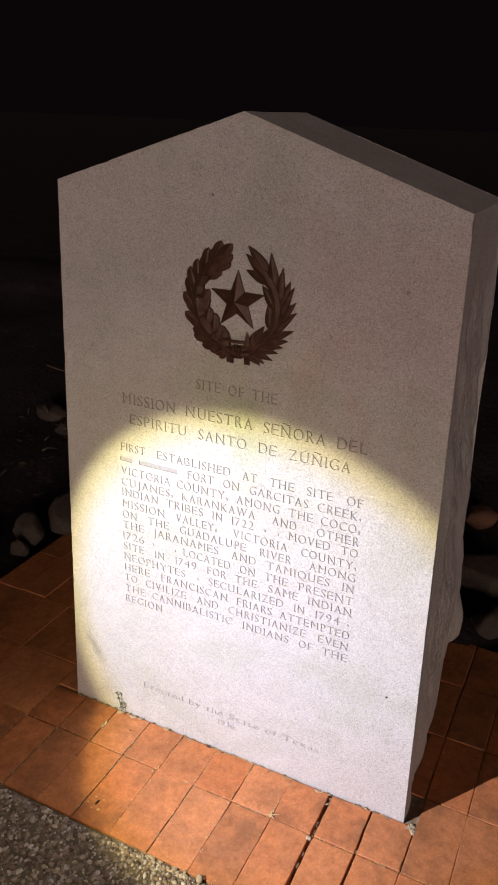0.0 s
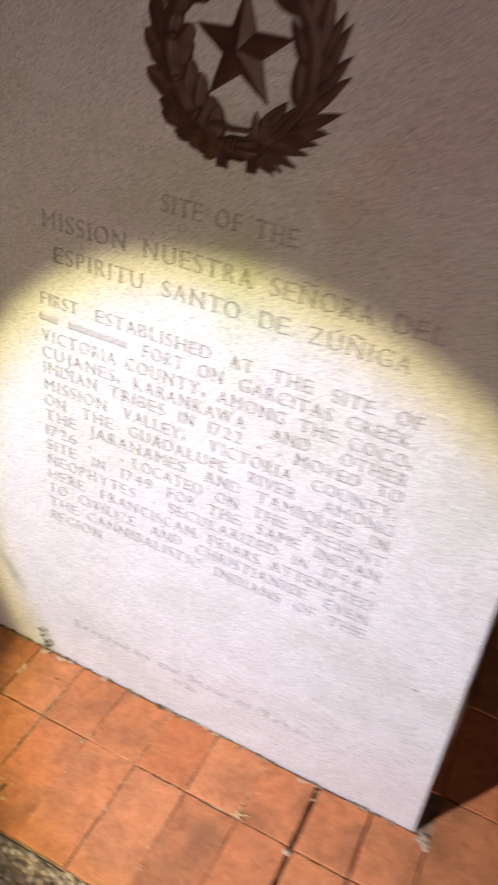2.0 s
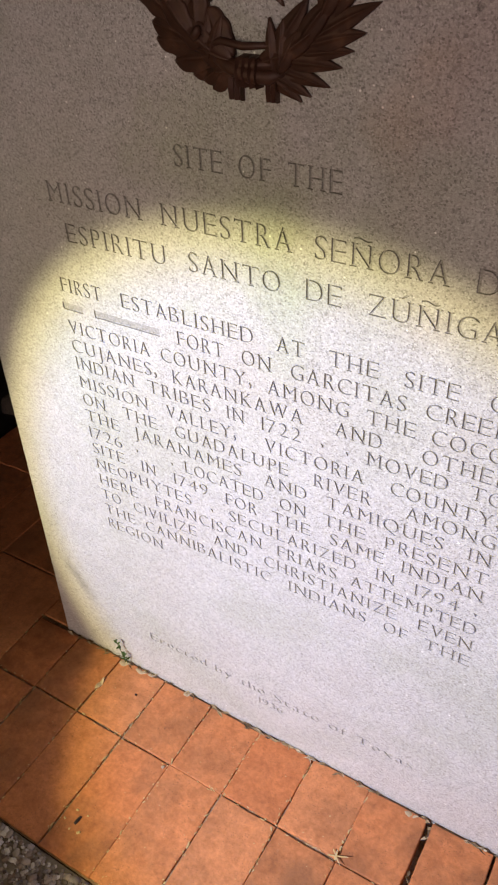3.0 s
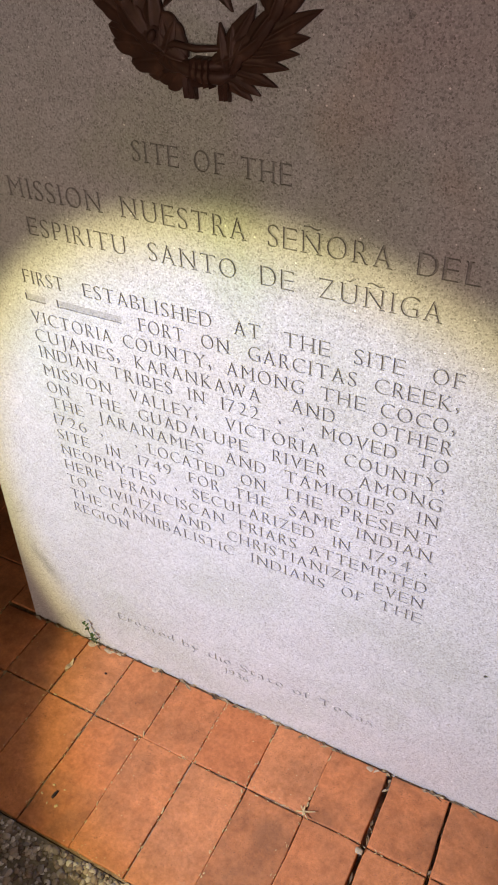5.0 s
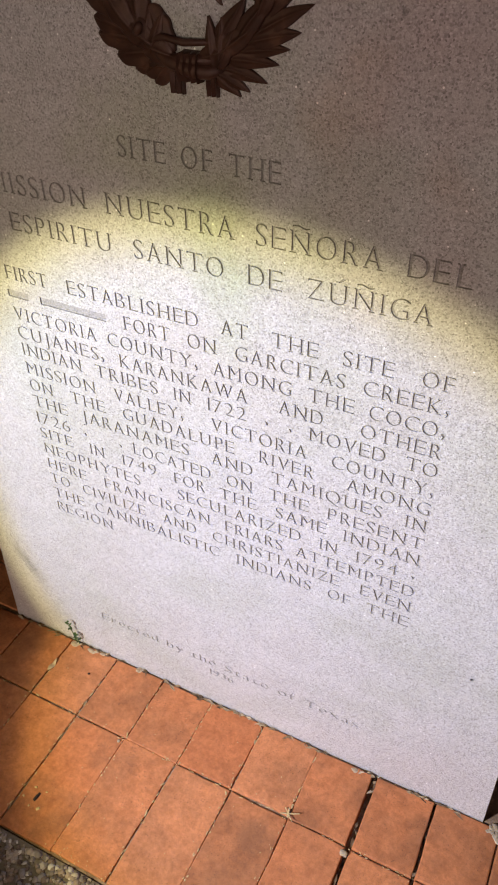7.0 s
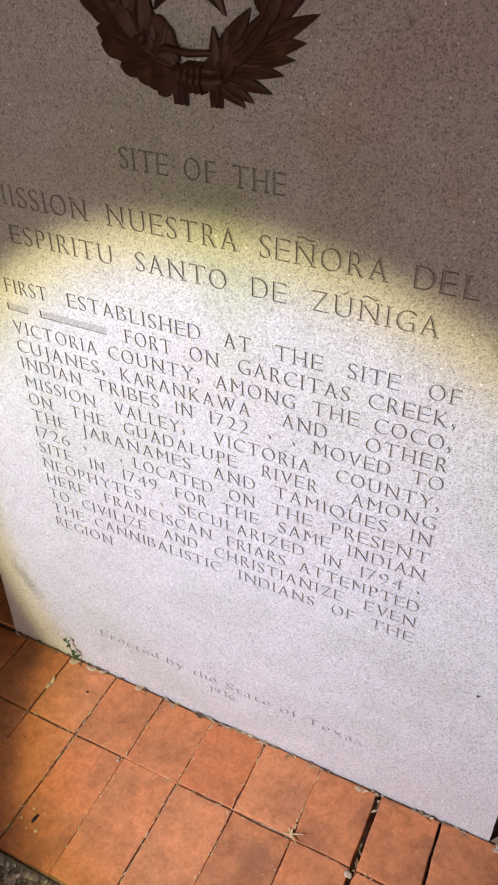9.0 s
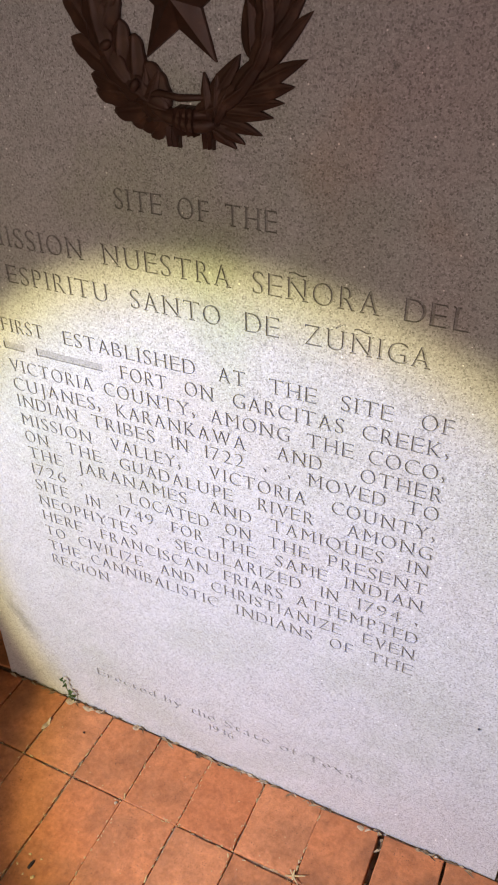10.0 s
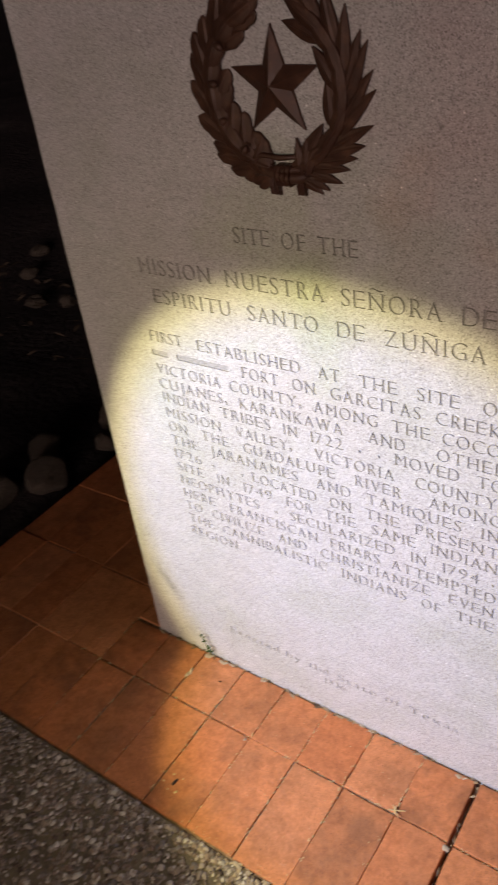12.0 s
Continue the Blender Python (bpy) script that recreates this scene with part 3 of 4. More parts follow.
for i in range(9):
    a = radians(-58 + 17.0 * i)
    branch_leaf((-0.090 * math.cos(a), 0.090 * math.sin(a)), -1, 28 + rng.uniform(-4, 4), 0.0125, 0.0110, 3, rng.uniform(-0.12, 0.12), 0.0022, 0.087)
leaf_to((-0.036, -0.088), (-0.021, -0.051), 0.0075, 0.0095, 0, 0.0, 0.003)
leaf_to((-0.040, -0.084), (-0.036, -0.050), 0.0070, 0.0090, 0, 0.0, 0.002)
# acorns on the oak branch
for i in range(4):
    a = radians(-124 - i * 31)
    bm = bmesh.new()
    bmesh.ops.create_uvsphere(bm, u_segments=10, v_segments=7, radius=0.0052)
    on_face(bm, Matrix.Translation((0.079 * math.cos(a), 0.079 * math.sin(a), 0.013)) @ Matrix.Rotation(a - 1.57, 4, "Z") @ Matrix.Diagonal((0.85, 1.35, 0.9, 1)))
    part("acorn", bm, BRONZE, wreath, smooth=True)


def stem(points, radii):
    bm = bmesh.new()
    tube(bm, [Vector((x, y, h)) for x, y, h in points], radii, 8)
    on_face(bm)
    part("stem", bm, BRONZE, wreath, smooth=True)


def arc(r, a0, a1, h, n=14):
    return [(r * math.cos(radians(a0 + (a1 - a0) * i / n)), r * math.sin(radians(a0 + (a1 - a0) * i / n)), h) for i in range(n + 1)]


stem(arc(0.089, -84, 62, 0.002, 20), [0.0030] * 21)
stem(arc(0.090, -96, -238, 0.002, 20), [0.0030] * 21)
stem([(-0.050, -0.080, 0.006), (-0.022, -0.071, 0.008), (0.0, -0.074, 0.008), (0.026, -0.072, 0.006)], [0.0028, 0.0034, 0.0034, 0.0026])
stem([(-0.036, -0.082, 0.003), (-0.016, -0.091, 0.007), (0.006, -0.096, 0.008), (0.024, -0.097, 0.006), (0.038, -0.093, 0.002)], [0.005, 0.0065, 0.0075, 0.0068, 0.004])
stem([(-0.040, -0.096, 0.002), (-0.014, -0.090, 0.006), (0.010, -0.088, 0.007), (0.034, -0.086, 0.003)], [0.004, 0.006, 0.006, 0.004])


def ribbon(x0, x1, y0, y1, h, folds):
    """A fluted strip of cast ribbon."""
    bm = bmesh.new()
    n = folds * 4
    rows = []
    for y, k in ((y1 + 0.001, 0.0), (y1, 0.8), ((y0 + y1) / 2, 1.0), (y0, 0.8), (y0 - 0.001, 0.0)):
        rows.append([bm.verts.new((x0 + (x1 - x0) * i / n, y, 0 if k == 0 else h * k * (0.76 + 0.24 * math.cos(i * math.pi / 2)))) for i in range(n + 1)])
    for a, b in zip(rows, rows[1:]):
        for i in range(n):
            bm.faces.new((a[i], a[i + 1], b[i + 1], b[i]))
    ends = [[r[0] for r in rows], [r[-1] for r in rows]]
    bm.faces.new(ends[0])
    bm.faces.new(ends[1][::-1])
    on_face(bm)
    part("ribbon", bm, BRONZE, wreath)


ribbon(-0.004, 0.0155, -0.106, -0.082, 0.0175, 3)
ribbon(-0.0175, -0.0045, -0.119, -0.101, 0.0075, 2)
ribbon(0.0215, 0.0315, -0.1175, -0.097, 0.0085, 2)

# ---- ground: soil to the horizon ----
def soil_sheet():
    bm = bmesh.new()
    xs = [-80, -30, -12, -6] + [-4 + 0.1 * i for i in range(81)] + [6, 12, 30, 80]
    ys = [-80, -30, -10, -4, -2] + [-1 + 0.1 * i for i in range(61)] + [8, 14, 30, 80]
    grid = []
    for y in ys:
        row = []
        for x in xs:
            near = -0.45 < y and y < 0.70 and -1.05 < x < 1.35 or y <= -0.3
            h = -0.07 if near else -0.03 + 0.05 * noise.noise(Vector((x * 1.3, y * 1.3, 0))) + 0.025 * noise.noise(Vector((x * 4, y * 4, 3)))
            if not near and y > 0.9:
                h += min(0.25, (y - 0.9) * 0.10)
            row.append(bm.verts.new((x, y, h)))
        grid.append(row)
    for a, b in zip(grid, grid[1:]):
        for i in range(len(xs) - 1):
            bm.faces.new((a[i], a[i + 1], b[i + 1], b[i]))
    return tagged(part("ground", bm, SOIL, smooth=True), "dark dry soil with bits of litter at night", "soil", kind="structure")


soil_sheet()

# ---- exposed-aggregate walk in front of the pavers ----
EDGE = -0.329


def aggregate_slab():
    bm = bmesh.new()
    prof = [(EDGE, -0.08), (EDGE, -0.006), (EDGE - 0.002, -0.002), (EDGE - 0.008, -0.001), (-0.42, -0.001), (-0.75, -0.001), (-2.6, -0.001), (-2.6, -0.08)]
    xs = [-4 + 0.08 * i for i in range(101)]
    rows = [[bm.verts.new((x, y + (0.004 * noise.noise(Vector((x * 7, 1, 1))) if i < 4 else 0), z)) for x in xs] for i, (y, z) in enumerate(prof)]
    for a, b in zip(rows, rows[1:]):
        for i in range(len(xs) - 1):
            bm.faces.new((a[i], a[i + 1], b[i + 1], b[i]))
    return tagged(part("walkway", bm, CEMENT), "exposed-aggregate concrete walk beside the brick paving", "walkway", kind="structure")


walkway = aggregate_slab()


def pebbles():
    """The stones of the aggregate, half sunk in the cement."""
    r = random.Random(11)
    base = bmesh.new()
    bmesh.ops.create_icosphere(base, subdivisions=1, radius=1.0)
    co = np.array([v.co for v in base.verts])
    tri = np.array([[v.index for v in f.verts] for f in base.faces])
    base.free()
    verts, faces = [], []
    for _ in range(13000):
        x, y = r.uniform(-1.0, 0.45), EDGE - 0.007 - (r.random() ** 1.25) * 0.42
        s = min(0.0062, 0.0024 * math.exp(abs(r.gauss(0, 0.48))))
        k = np.array((s * r.uniform(0.9, 1.5), s * r.uniform(0.7, 1.1), s * 0.45))
        a = r.uniform(0, 6.3)
        c = co * k * (1 + 0.16 * np.array([[r.uniform(-1, 1)] for _ in co]))
        c = c @ np.array(((math.cos(a), math.sin(a), 0), (-math.sin(a), math.cos(a), 0), (0, 0, 1)))
        faces.append(tri + len(verts) * len(co))
        verts.append(c + (x, y + 0.004 * noise.noise(Vector((x * 7, 1, 1))), s * r.uniform(-0.25, 0.15)))
    me = bpy.data.meshes.new("pebbles")
    me.from_pydata(np.concatenate(verts).tolist(), [], np.concatenate(faces).tolist())
    me.materials.append(PEBBLE)
    me.polygons.foreach_set("use_smooth", [True] * len(me.polygons))
    ob = tagged(new("pebbles", me), "small brown and grey pebbles set in the concrete", kind="stuff")
    ob.parent = walkway


pebbles()

def aggregate_stones():
    """The larger stones along the walk's edge, one by one."""
    m, nt, p = material("aggregate_stone")
    info = nt.nodes.new("ShaderNodeObjectInfo")
    tint = ramp(nt, info.outputs["Random"], [(0.0, (0.120, 0.084, 0.066)), (0.3, (0.300, 0.216, 0.162)), (0.55, (0.420, 0.348, 0.282)), (0.8, (0.204, 0.170, 0.154)), (1.0, (0.624, 0.564, 0.492))])
    grain = ramp(nt, noise_tex(nt, coords(nt, True), 500.0, 4.0, 0.7), [(0.3, (0.65, 0.65, 0.65)), (0.65, (1.1, 1.1, 1.1))])
    nt.links.new(mix(nt, tint, grain, 0.7, "MULTIPLY"), p.inputs["Base Color"])
    p.inputs["Roughness"].default_value = 0.7
    r = random.Random(41)
    shapes = []
    for k in range(8):
        bm = bmesh.new()
        lump(bm, (0, 0, 0), (1.25, 0.95, 0.42), k * 4.3, 0.55, 1)
        shapes.append(link_mesh("aggregate_stone", bm, m, True))
    for _ in range(300):
        q = r.uniform(0.0038, 0.0076)
        ob = new("aggregate_stone", r.choice(shapes))
        ob.parent = walkway
        ob.matrix_basis = pose(r.uniform(-0.62, 0.12), EDGE - 0.011 - r.random() ** 1.4 * 0.16, q * 0.02, r.uniform(-10, 10), r.uniform(-10, 10), r.uniform(0, 360)) @ Matrix.Scale(q, 4)


aggregate_stones()

# ---- rubble border round the paving, and loose rocks behind it ----
def stone_shape(seed, rough=0.06):
    """A broken stone of unit size: a ball cut by a dozen planes, with worn arrises."""
    r = random.Random(seed)
    cuts = [(Vector((r.gauss(0, 1), r.gauss(0, 1), r.gauss(0, 0.8))).normalized(), r.uniform(0.62, 0.92)) for _ in range(12)]
    bm = bmesh.new()
    bmesh.ops.create_icosphere(bm, subdivisions=4, radius=1.0)
    off = Vector((seed * 1.7, seed * 0.9, seed * 2.3))
    for v in bm.verts:
        d = v.co.normalized()
        far = min([1.0] + [h / d.dot(n) for n, h in cuts if d.dot(n) > 0.05])
        v.co = d * far * (1 + rough * noise.noise(d * 2.4 + off) + rough * 0.7 * noise.noise(d * 7.0 + off))
    return link_mesh("rock", bm, ROCK, True)


STONES = [stone_shape(k + 1) for k in range(9)]
RED_STONES = []
for shape in STONES[:3]:
    RED_STONES.append(shape.copy())
    RED_STONES[-1].materials[0] = RED_ROCK


def rock(name, shape, x, y, z, sx, sy, sz, turn, label, group):
    ob = new(name, shape)
    ob.matrix_world = Matrix.Translation((x, y, z)) @ Matrix.Rotation(turn, 4, "Z") @ Matrix.Diagonal((sx, sy, sz, 1))
    return tagged(ob, label, "rock", group)


rng = random.Random(21)
BORDER = "stone border round the paving"
PALE_STONE = "rough pale limestone border stone set beside the brick paving"
for x, y, sx, sy, sz in ((-1.105, 0.585, 0.075, 0.062, 0.060), (-1.055, 0.475, 0.036, 0.032, 0.034), (-1.02, 0.735, 0.13, 0.095, 0.085), (-1.085, 0.265, 0.072, 0.060, 0.060), (-1.185, 0.150, 0.080, 0.070, 0.050), (-1.20, 0.370, 0.070, 0.065, 0.045)):
    rock("border_stone", rng.choice(STONES), x, y, sz * 0.35, sx, sy, sz, rng.uniform(0, 6.3), PALE_STONE, BORDER)
for i in range(6):
    rock("border_stone", rng.choice(STONES), -1.10 + rng.uniform(-0.02, 0.02), 0.02 - 0.075 * i, 0.010, 0.062, 0.050, 0.036, rng.uniform(0, 6.3), PALE_STONE, BORDER)
for i in range(15):
    x = -0.86 + 0.148 * i + rng.uniform(-0.02, 0.02)
    rock("border_stone", rng.choice(STONES), x, 0.800 + rng.uniform(-0.012, 0.03), 0.018, rng.uniform(0.070, 0.092), rng.uniform(0.055, 0.070), rng.uniform(0.048, 0.070), rng.uniform(-0.4, 0.4), PALE_STONE, BORDER)
for i in range(30):
    x = -2.4 + 3.8 * (i / 29) + rng.uniform(-0.08, 0.08)
    y = 1.02 + rng.uniform(0, 0.9)
    q = rng.uniform(0.03, 0.09)
    red = x > 0.2 and i % 3 == 0
    rock("rock", rng.choice(RED_STONES if red else STONES), x, y, 0.0 + max(0.0, (y - 0.9) * 0.1), q * rng.uniform(0.9, 1.4), q, q * rng.uniform(0.5, 0.8), rng.uniform(0, 6.3),
         "rough reddish rock half buried in soil" if red else "rough grey limestone rock half buried in soil", "rocks behind the paving")
rock("rock", RED_STONES[1], 0.355, 1.42, 0.060, 0.060, 0.045, 0.036, 0.4, "rough reddish rock half buried in soil", "rocks behind the paving")
rock("rock", STONES[4], 0.46, 1.06, 0.04, 0.15, 0.09, 0.07, 0.1, "rough grey limestone rock half buried in soil", "rocks behind the paving")


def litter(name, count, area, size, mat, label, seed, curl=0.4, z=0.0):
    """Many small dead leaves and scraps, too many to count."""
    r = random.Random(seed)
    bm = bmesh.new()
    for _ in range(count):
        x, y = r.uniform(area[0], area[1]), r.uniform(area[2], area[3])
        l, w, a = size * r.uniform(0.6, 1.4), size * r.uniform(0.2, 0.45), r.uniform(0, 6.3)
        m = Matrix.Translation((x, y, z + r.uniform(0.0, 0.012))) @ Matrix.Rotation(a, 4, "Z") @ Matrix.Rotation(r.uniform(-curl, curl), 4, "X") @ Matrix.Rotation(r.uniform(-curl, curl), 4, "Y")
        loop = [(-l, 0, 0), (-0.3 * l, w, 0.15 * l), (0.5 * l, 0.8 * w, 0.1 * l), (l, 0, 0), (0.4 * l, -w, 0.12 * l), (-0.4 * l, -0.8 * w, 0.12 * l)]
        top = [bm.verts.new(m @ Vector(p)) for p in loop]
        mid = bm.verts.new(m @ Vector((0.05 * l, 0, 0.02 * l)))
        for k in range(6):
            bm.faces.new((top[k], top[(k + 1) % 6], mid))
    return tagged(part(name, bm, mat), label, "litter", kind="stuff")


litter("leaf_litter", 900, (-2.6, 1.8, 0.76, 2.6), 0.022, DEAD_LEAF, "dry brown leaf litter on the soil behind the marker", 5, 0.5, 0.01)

# twigs on the soil
for i, (x, y, a, l) in enumerate(((-1.75, 1.5, 2.2, 0.26), (-1.45, 1.15, 1.9, 0.16), (-1.9, 1.9, 0.6, 0.3), (0.9, 1.3, 0.9, 0.22))):
    bm = bmesh.new()
    pts = [Vector((l * (k / 5 - 0.5), 0.02 * math.sin(k * 1.7 + i), 0.03 + 0.02 * math.sin(k + i))) for k in range(6)]
    tube(bm, pts, [0.005 - 0.0006 * k for k in range(6)], 5)
    ob = part("twig", bm, DEAD_LEAF, None, "", True)
    ob.matrix_world = pose(x, y, 0.0 + max(0, (y - 0.9) * 0.10), 0, 0, math.degrees(a))
    tagged(ob, "thin dry twig lying on the soil", "twig", "twigs")

# ---- small things at the foot of the marker ----
weed = tagged(new("weed"), "tiny green weed growing from the joint at the marker's foot", "weed")
weed.location = (-0.301, -0.006, -0.003)
weed.scale = (1.25, 1.25, 1.4)
rng = random.Random(4)
for k, (dx, dy, h) in enumerate(((-0.004, -0.006, 0.048), (0.004, -0.006, 0.026))):
    bm = bmesh.new()
    pts = [Vector((0.003 * k + dx * u + 0.0015 * math.sin(4 * u + k), dy * u, h * u)) for u in (0, 0.35, 0.7, 1.0)]
    tube(bm, pts, [0.0008, 0.0007, 0.0006, 0.0004], 5)
    part("stalk", bm, GREEN, weed)
    for j in range(7):
        u = (0.52, 0.66, 0.76, 0.86, 0.93, 0.98, 1.0)[j]
        l = leaf_relief(0.0066 - 0.0003 * j, 0.0019, 0.0006)
        m = Matrix.Translation((0.003 * k + dx * u + 0.0015 * math.sin(4 * u + k), dy * u, h * u)) @ Matrix.Rotation(j * 2.4 + k * 1.3, 4, "Z") @ Matrix.Rotation(rng.uniform(-0.7, 0.35), 4, "Y")
        bmesh.ops.transform(l, matrix=m, verts=l.verts)
        part("leaf", l, GREEN, weed)

# a crossed scrap of dry straw on the joint
straw = tagged(new("dry_straw"), "pale crossed scrap of dry straw lying on the bricks", "straw")
straw.location = (0.176, -0.122, 0.002)
for a, l, w in ((0.35, 0.030, 0.0011), (-0.75, 0.026, 0.0009), (1.75, 0.013, 0.0016)):
    bm = bmesh.new()
    tube(bm, [Vector((math.cos(a) * l * (u - 0.4), math.sin(a) * l * (u - 0.4), 0.002 + 0.004 * u * u)) for u in (0, 0.35, 0.7, 1)], [w, w * 1.1, w, w * 0.4], 5)
    part("blade", bm, STRAW, straw)

PALE = [(0.272, -0.138, 0.007, 0.005), (-0.123, -0.136, 0.0035, 0.003), (0.112, -0.332, 0.010, 0.009)]
for i, (x, y, a, b) in enumerate(PALE):
    bm = bmesh.new()
    lump(bm, (0, 0, b * 0.55), (a, a * 0.75, b * 0.8), i * 3.1 + 2, 0.3, 2, i)
    ob = tagged(part("pebble", bm, SAND, None, "", True), "small pale loose pebble lying on the brick paving", "pebble", "loose pebbles")
    ob.location = (x, y, 0.0)

# pale dry leaf scraps caught in the joints
for x, y, turn, length, width in ((-0.314, -0.078, 1.25, 0.026, 0.0050), (-0.311, -0.011, -0.1, 0.022, 0.0062), (-0.276, -0.009, -0.25, 0.026, 0.0040), (-0.250, -0.008, 0.1, 0.018, 0.0034), (-0.172, -0.009, 0.15, 0.016, 0.0042), (0.236, -0.010, -0.2, 0.022, 0.0044)):
    bm = leaf_relief(length, width, 0.0016, 0, 0.25)
    for v in bm.verts:
        v.co.z += 0.0035 * (v.co.x / length) * math.sin(9 * v.co.x / length)
    ob = tagged(part("leaf_scrap", bm, LEAF_PALE, None, "", True), "pale dry curled leaf scrap lying on the bricks", "leaf", "dry leaf scraps")
    ob.matrix_basis = Matrix.Translation((x, y, 0.0012)) @ Matrix.Rotation(turn, 4, "Z")

# a dark seed husk on a brick
bm = bmesh.new()
lump(bm, (0, 0, 0.0018), (0.0085, 0.0030, 0.0026), 4.4, 0.35, 2, 1.5)
seed_husk = tagged(part("seed_husk", bm, SOIL, None, "", True), "dark dry seed husk lying on a brick", "seed")
seed_husk.location = (-0.185, -0.270, 0.0)

# chips of pale mortar dropped on the darkest brick, and a dark fleck by the weed
for i, (x, y, q) in enumerate(((-0.196, -0.258, 0.0020), (-0.172, -0.284, 0.0026), (-0.188, -0.286, 0.0015), (-0.205, -0.277, 0.0017), (-0.176, -0.257, 0.0014))):
    bm = bmesh.new()
    lump(bm, (0, 0, q * 0.4), (q * 1.5, q, q * 0.6), i * 5.3 + 1, 0.5, 2, i * 0.9)
    ob = tagged(part("mortar_chip", bm, STRAW, None, "", True), "tiny pale chip of mortar lying on a brick", "mortar", "mortar chips")
    ob.location = (x, y, 0.0)
bm = bmesh.new()
lump(bm, (0, 0, 0.0009), (0.0022, 0.0019, 0.0013), 7.7, 0.3, 2)
tagged(part("seed", bm, SOIL, None, "", True), "small dark round seed lying on a brick", "seed").location = (-0.243, -0.052, 0.0)


def mortar_crumble(x, y, spread, count, seed, label):
    """A heap of broken mortar: flat crumbs of many sizes."""
    r = random.Random(seed)
    bm = bmesh.new()
    for _ in range(count):
        q = r.uniform(0.0015, 0.0055)
        lump(bm, (r.gauss(0, spread[0]), r.gauss(0, spread[1]), q * 0.15), (q * r.uniform(1, 2.2), q, q * 0.32), r.uniform(0, 50), 0.7, 2, r.uniform(0, 3))
    ob = tagged(part("mortar_crumble", bm, SAND, None, "", True), label, "mortar", "broken mortar")
    ob.location = (x, y, -0.001)


mortar_crumble(0.464, -0.010, (0.006, 0.0045), 18, 2, "crumbled pale mortar at the marker's foot")
mortar_crumble(0.035, -0.338, (0.040, 0.004), 42, 3, "sandy pale mortar spilt along the edge of the walk")


def foot_debris():
    """Dry scraps caught along the marker's foot and in the open joints."""
    r = random.Random(9)
    bm = bmesh.new()
    for i in range(150):
        if i < 95:
            x, y, z = r.uniform(-0.44, 0.44), -0.003 - abs(r.gauss(0, 0.0028)), 0.0005
        else:
            x = r.choice((0.276, 0.276, 0.376, -0.41, -0.312, -0.215)) + r.gauss(0, 0.0018)
            y, z = r.uniform(-0.32, -0.01), -0.002
        l, w, a = r.uniform(0.003, 0.0095), r.uniform(0.001, 0.0034), r.gauss(0, 0.5) + (1.5 if i >= 95 else 0)
        m = Matrix.Translation((x, y, z)) @ Matrix.Rotation(a, 4, "Z") @ Matrix.Rotation(r.uniform(-0.6, 0.6), 4, "X")
        pts = [(-l, 0, 0), (0, w, 0.0012), (l, 0, 0), (0, -w, 0.0008)]
        up = [bm.verts.new(m @ Vector(p)) for p in pts]
        dn = [bm.verts.new(m @ (Vector(p) - Vector((0, 0, 0.0006)))) for p in pts]
        bm.faces.new(up)
        bm.faces.new(dn[::-1])
        for k in range(4):
            bm.faces.new((up[k], up[(k + 1) % 4], dn[(k + 1) % 4], dn[k]))
    tagged(part("plant_debris", bm, FOOT_SCRAP), "dry leaf scraps and dirt caught along the marker's foot", "debris", kind="stuff")


foot_debris()

def crumbs():
    """Pale sandy crumbs and specks along the joints and on the bricks."""
    r = random.Random(31)
    bm = bmesh.new()
    for i in range(820):
        if i < 430:
            x, y = -0.019 + 0.0978 * r.choice((-5, -4, -3, -2, -1, 0, 1, 2)) + r.gauss(0, 0.0022), r.uniform(-0.325, 0.0)
        elif i < 600:
            x, y = r.uniform(-0.7, 0.65), -0.1265 + r.gauss(0, 0.0025)
        elif i < 690:
            x, y = r.uniform(-0.12, 0.22), EDGE + abs(r.gauss(0, 0.008))
        else:
            x, y = r.uniform(-0.8, 0.75), r.uniform(-0.325, 0.0)
        q = r.uniform(0.0004, 0.0010) * (1.6 if r.random() < 0.12 else 1)
        long = r.uniform(1.2, 4.0) if i < 600 else r.uniform(1.0, 1.6)
        turn = (1.571 if i < 430 else 0.0) + r.gauss(0, 0.3) if i < 600 else r.uniform(0, 3)
        lump(bm, (x, y, q * 0.3), (q * long, q, q * 0.5), r.uniform(0, 60), 0.5, 1, turn)
    tagged(part("sand_crumbs", bm, STRAW), "pale sandy crumbs scattered along the brick joints", "grit", kind="stuff")


crumbs()

# ---- brick paving, laid in straight courses ----
bm = bmesh.new()
# the sand lies high in most joints and has washed out of two of them
for x0, x1, top in ((-1.0, 0.2690, -0.0045), (0.2690, 0.2805, -0.022), (0.2805, 0.3685, -0.0045), (0.3685, 0.3775, -0.018), (0.3775, 1.32, -0.0045)):
    a = [bm.verts.new((x, y, z)) for z in (top, -0.07) for x, y in ((x0, EDGE + 0.001), (x1, EDGE + 0.001), (x1, 0.71), (x0, 0.71))]
    for f in ((0, 1, 2, 3), (4, 7, 6, 5), (0, 4, 5, 1), (1, 5, 6, 2), (2, 6, 7, 3), (3, 7, 4, 0)):
        bm.faces.new([a[k] for k in f])
paving = tagged(part("pavement", bm, MORTAR), "terracotta brick paving laid in straight stacked courses", "paving", kind="structure")


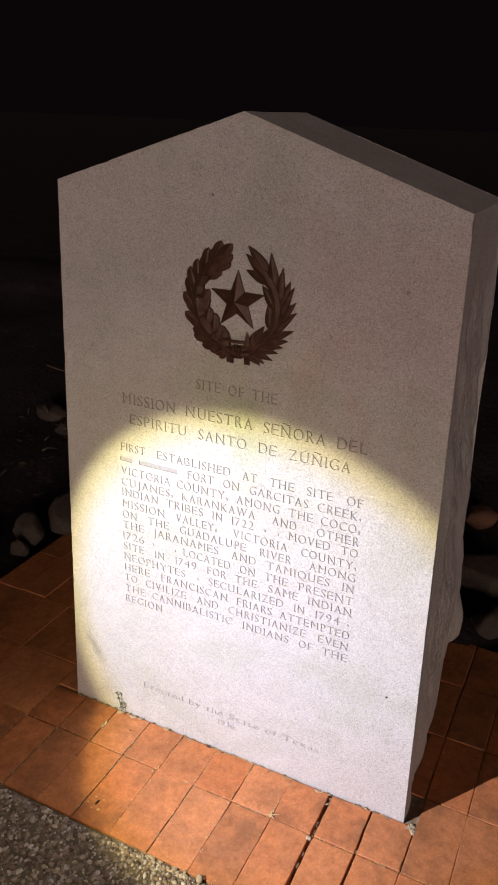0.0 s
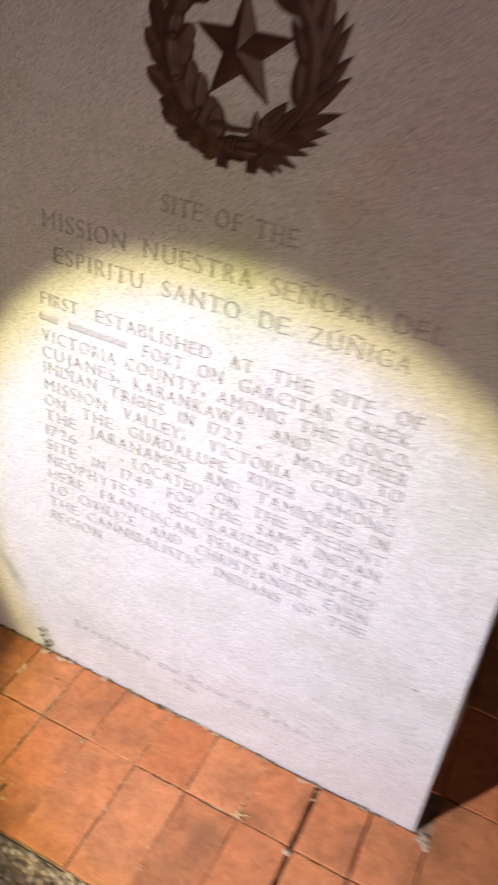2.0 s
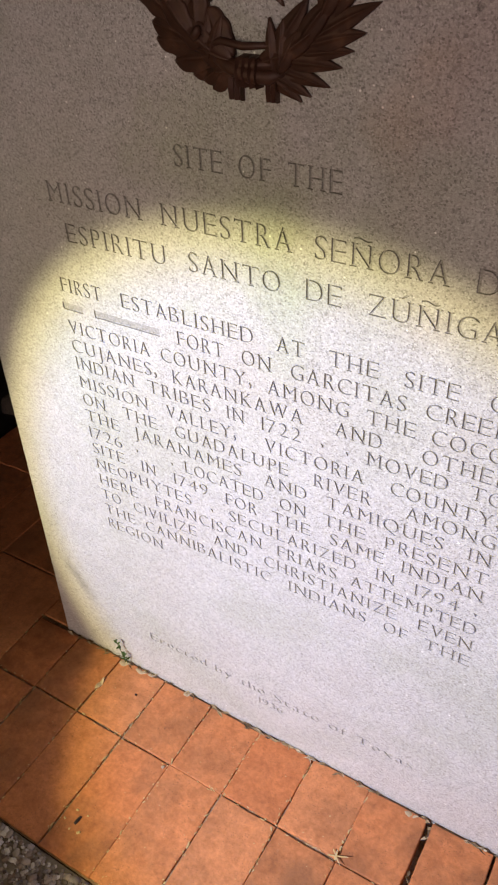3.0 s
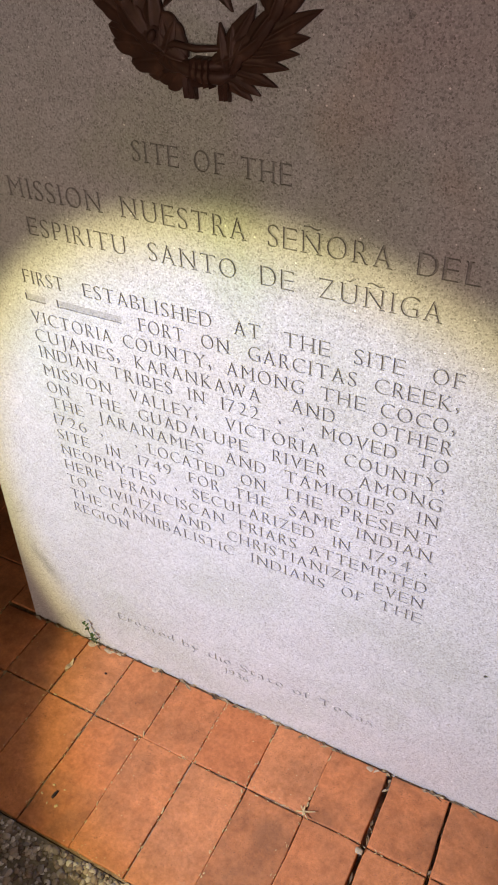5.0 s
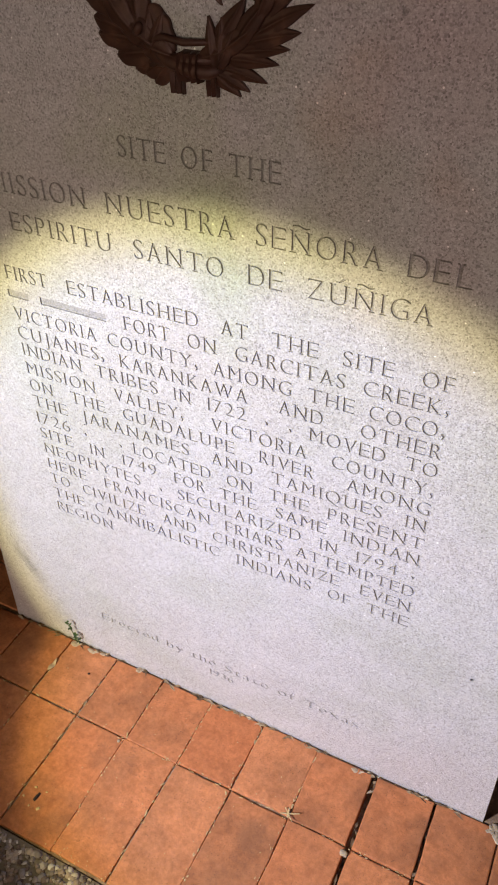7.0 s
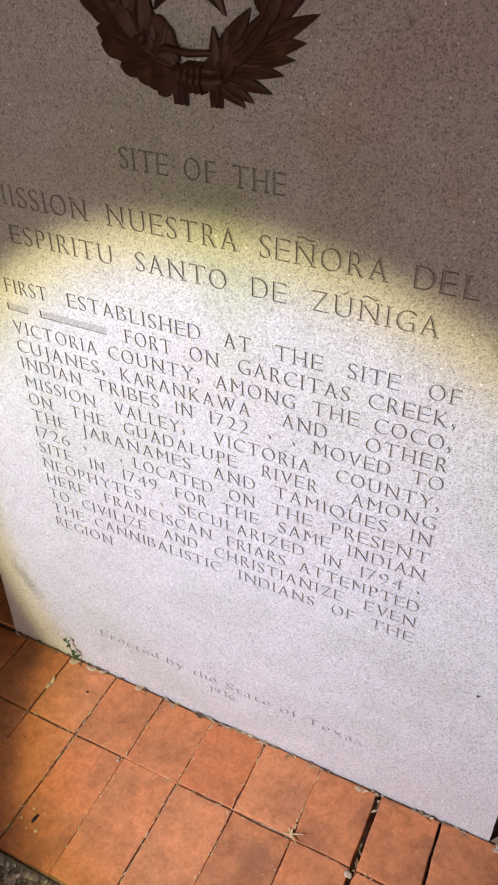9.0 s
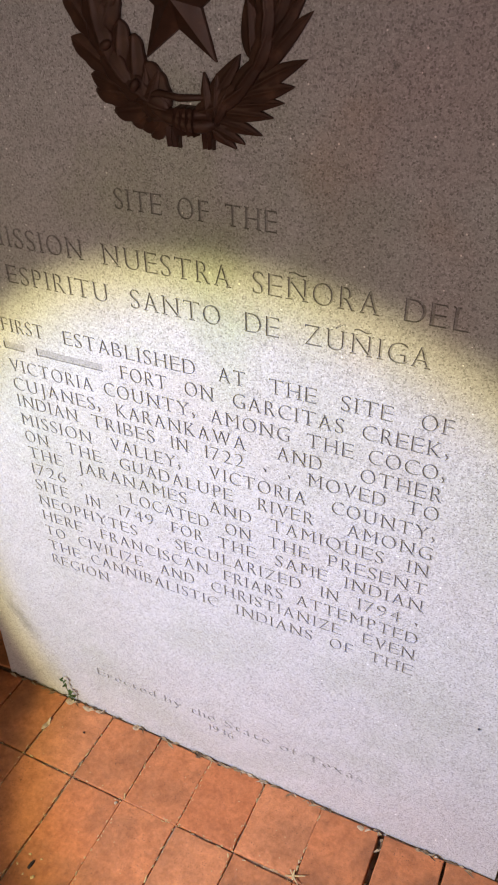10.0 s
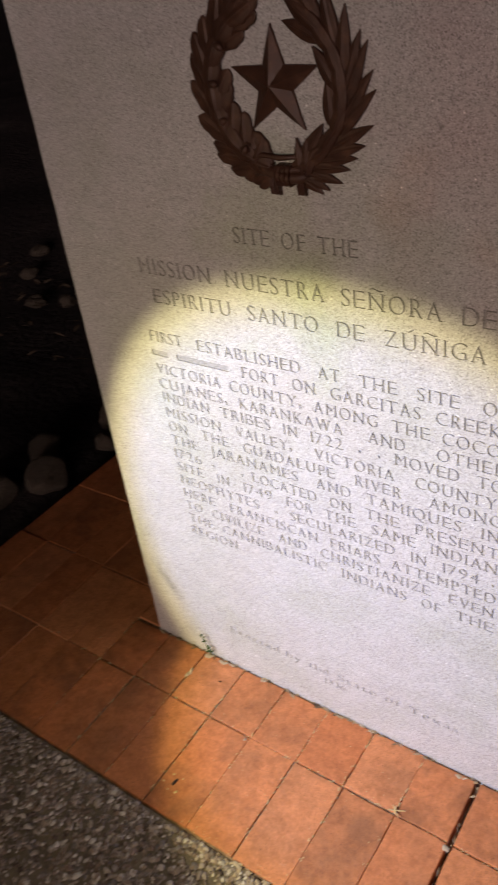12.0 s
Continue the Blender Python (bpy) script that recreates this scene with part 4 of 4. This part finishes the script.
def paver(wx, wy, seed):
    """A paver with worn, slightly wavy arrises; its top is at z = 0."""
    r = random.Random(seed)
    b = bmesh.new()
    ring = []
    n = (4, 6)
    for z, inset in ((-0.05, 0.0), (-0.0022, 0.0), (-0.0005, 0.0007), (0.0, 0.0022)):
        pts = []
        hx, hy = wx / 2 - inset, wy / 2 - inset
        for i in range(n[0]):
            pts.append((-hx + 2 * hx * i / n[0], -hy))
        for i in range(n[1]):
            pts.append((hx, -hy + 2 * hy * i / n[1]))
        for i in range(n[0]):
            pts.append((hx - 2 * hx * i / n[0], hy))
        for i in range(n[1]):
            pts.append((-hx, hy - 2 * hy * i / n[1]))
        ring.append([b.verts.new((x + 0.0016 * noise.noise(Vector((x * 40, y * 40, seed * 7.7))), y + 0.0016 * noise.noise(Vector((x * 40, y * 40, seed * 3.1 + 5))), z)) for x, y in pts])
    m = len(ring[0])
    for a, c in zip(ring, ring[1:]):
        for i in range(m):
            b.faces.new((a[i], a[(i + 1) % m], c[(i + 1) % m], c[i]))
    b.faces.new(ring[-1])
    return link_mesh("brick", b, TERRACOTTA)


SHAPES = {}
rng = random.Random(17)
COLS = [-0.019 + 0.0978 * k for k in range(-10, 15)]
ROWS_Y = [EDGE + 0.002, -0.1265, 0.087, 0.298, 0.508, 0.712]


def lay(x0, x1, y0, y1):
    joint = 0.0012
    for open_joint, w in ((0.2744, 0.0032), (0.3722, 0.0020), (0.4700, 0.0010), (-0.2146, 0.0010), (-0.4102, 0.0012)):
        if abs(x0 - open_joint) < 0.01:
            x0 += w
        if abs(x1 - open_joint) < 0.01:
            x1 -= w
    key = (round(x1 - x0 - joint, 3), round(y1 - y0 - joint - 0.0012, 3), rng.randrange(5))
    if key not in SHAPES:
        SHAPES[key] = paver(*key[:2], key[2] + 1)
    ob = new("brick", SHAPES[key])
    ob.parent = paving
    ob.matrix_basis = pose((x0 + x1) / 2 + rng.gauss(0, 0.0006), (y0 + y1) / 2 + rng.gauss(0, 0.0008), rng.gauss(0, 0.0006), rng.gauss(0, 0.16), rng.gauss(0, 0.22), rng.gauss(0, 0.25))


for y0, y1 in zip(ROWS_Y, ROWS_Y[1:]):
    for x0, x1 in zip(COLS, COLS[1:]):
        a, b = x0, x1
        if y1 > 0 and y0 < DEPTH:
            edge = 0.449
            if a > -edge and b < edge:
                if y0 < 0:
                    lay(a, b, y0, -0.003)
                elif y1 > DEPTH + 0.02:
                    lay(a, b, max(y0, DEPTH + 0.006), y1)
                continue
            if a < -edge < b:
                if y0 < 0:
                    lay(a, b, y0, -0.003)
                    lay(a, -edge, 0.002, y1)
                else:
                    lay(a, -edge, y0, y1)
                continue
            if a < edge < b:
                if y0 < 0:
                    lay(a, b, y0, -0.003)
                else:
                    lay(edge - 0.016, b, y0, y1)
                continue
        lay(a, b, y0, y1)
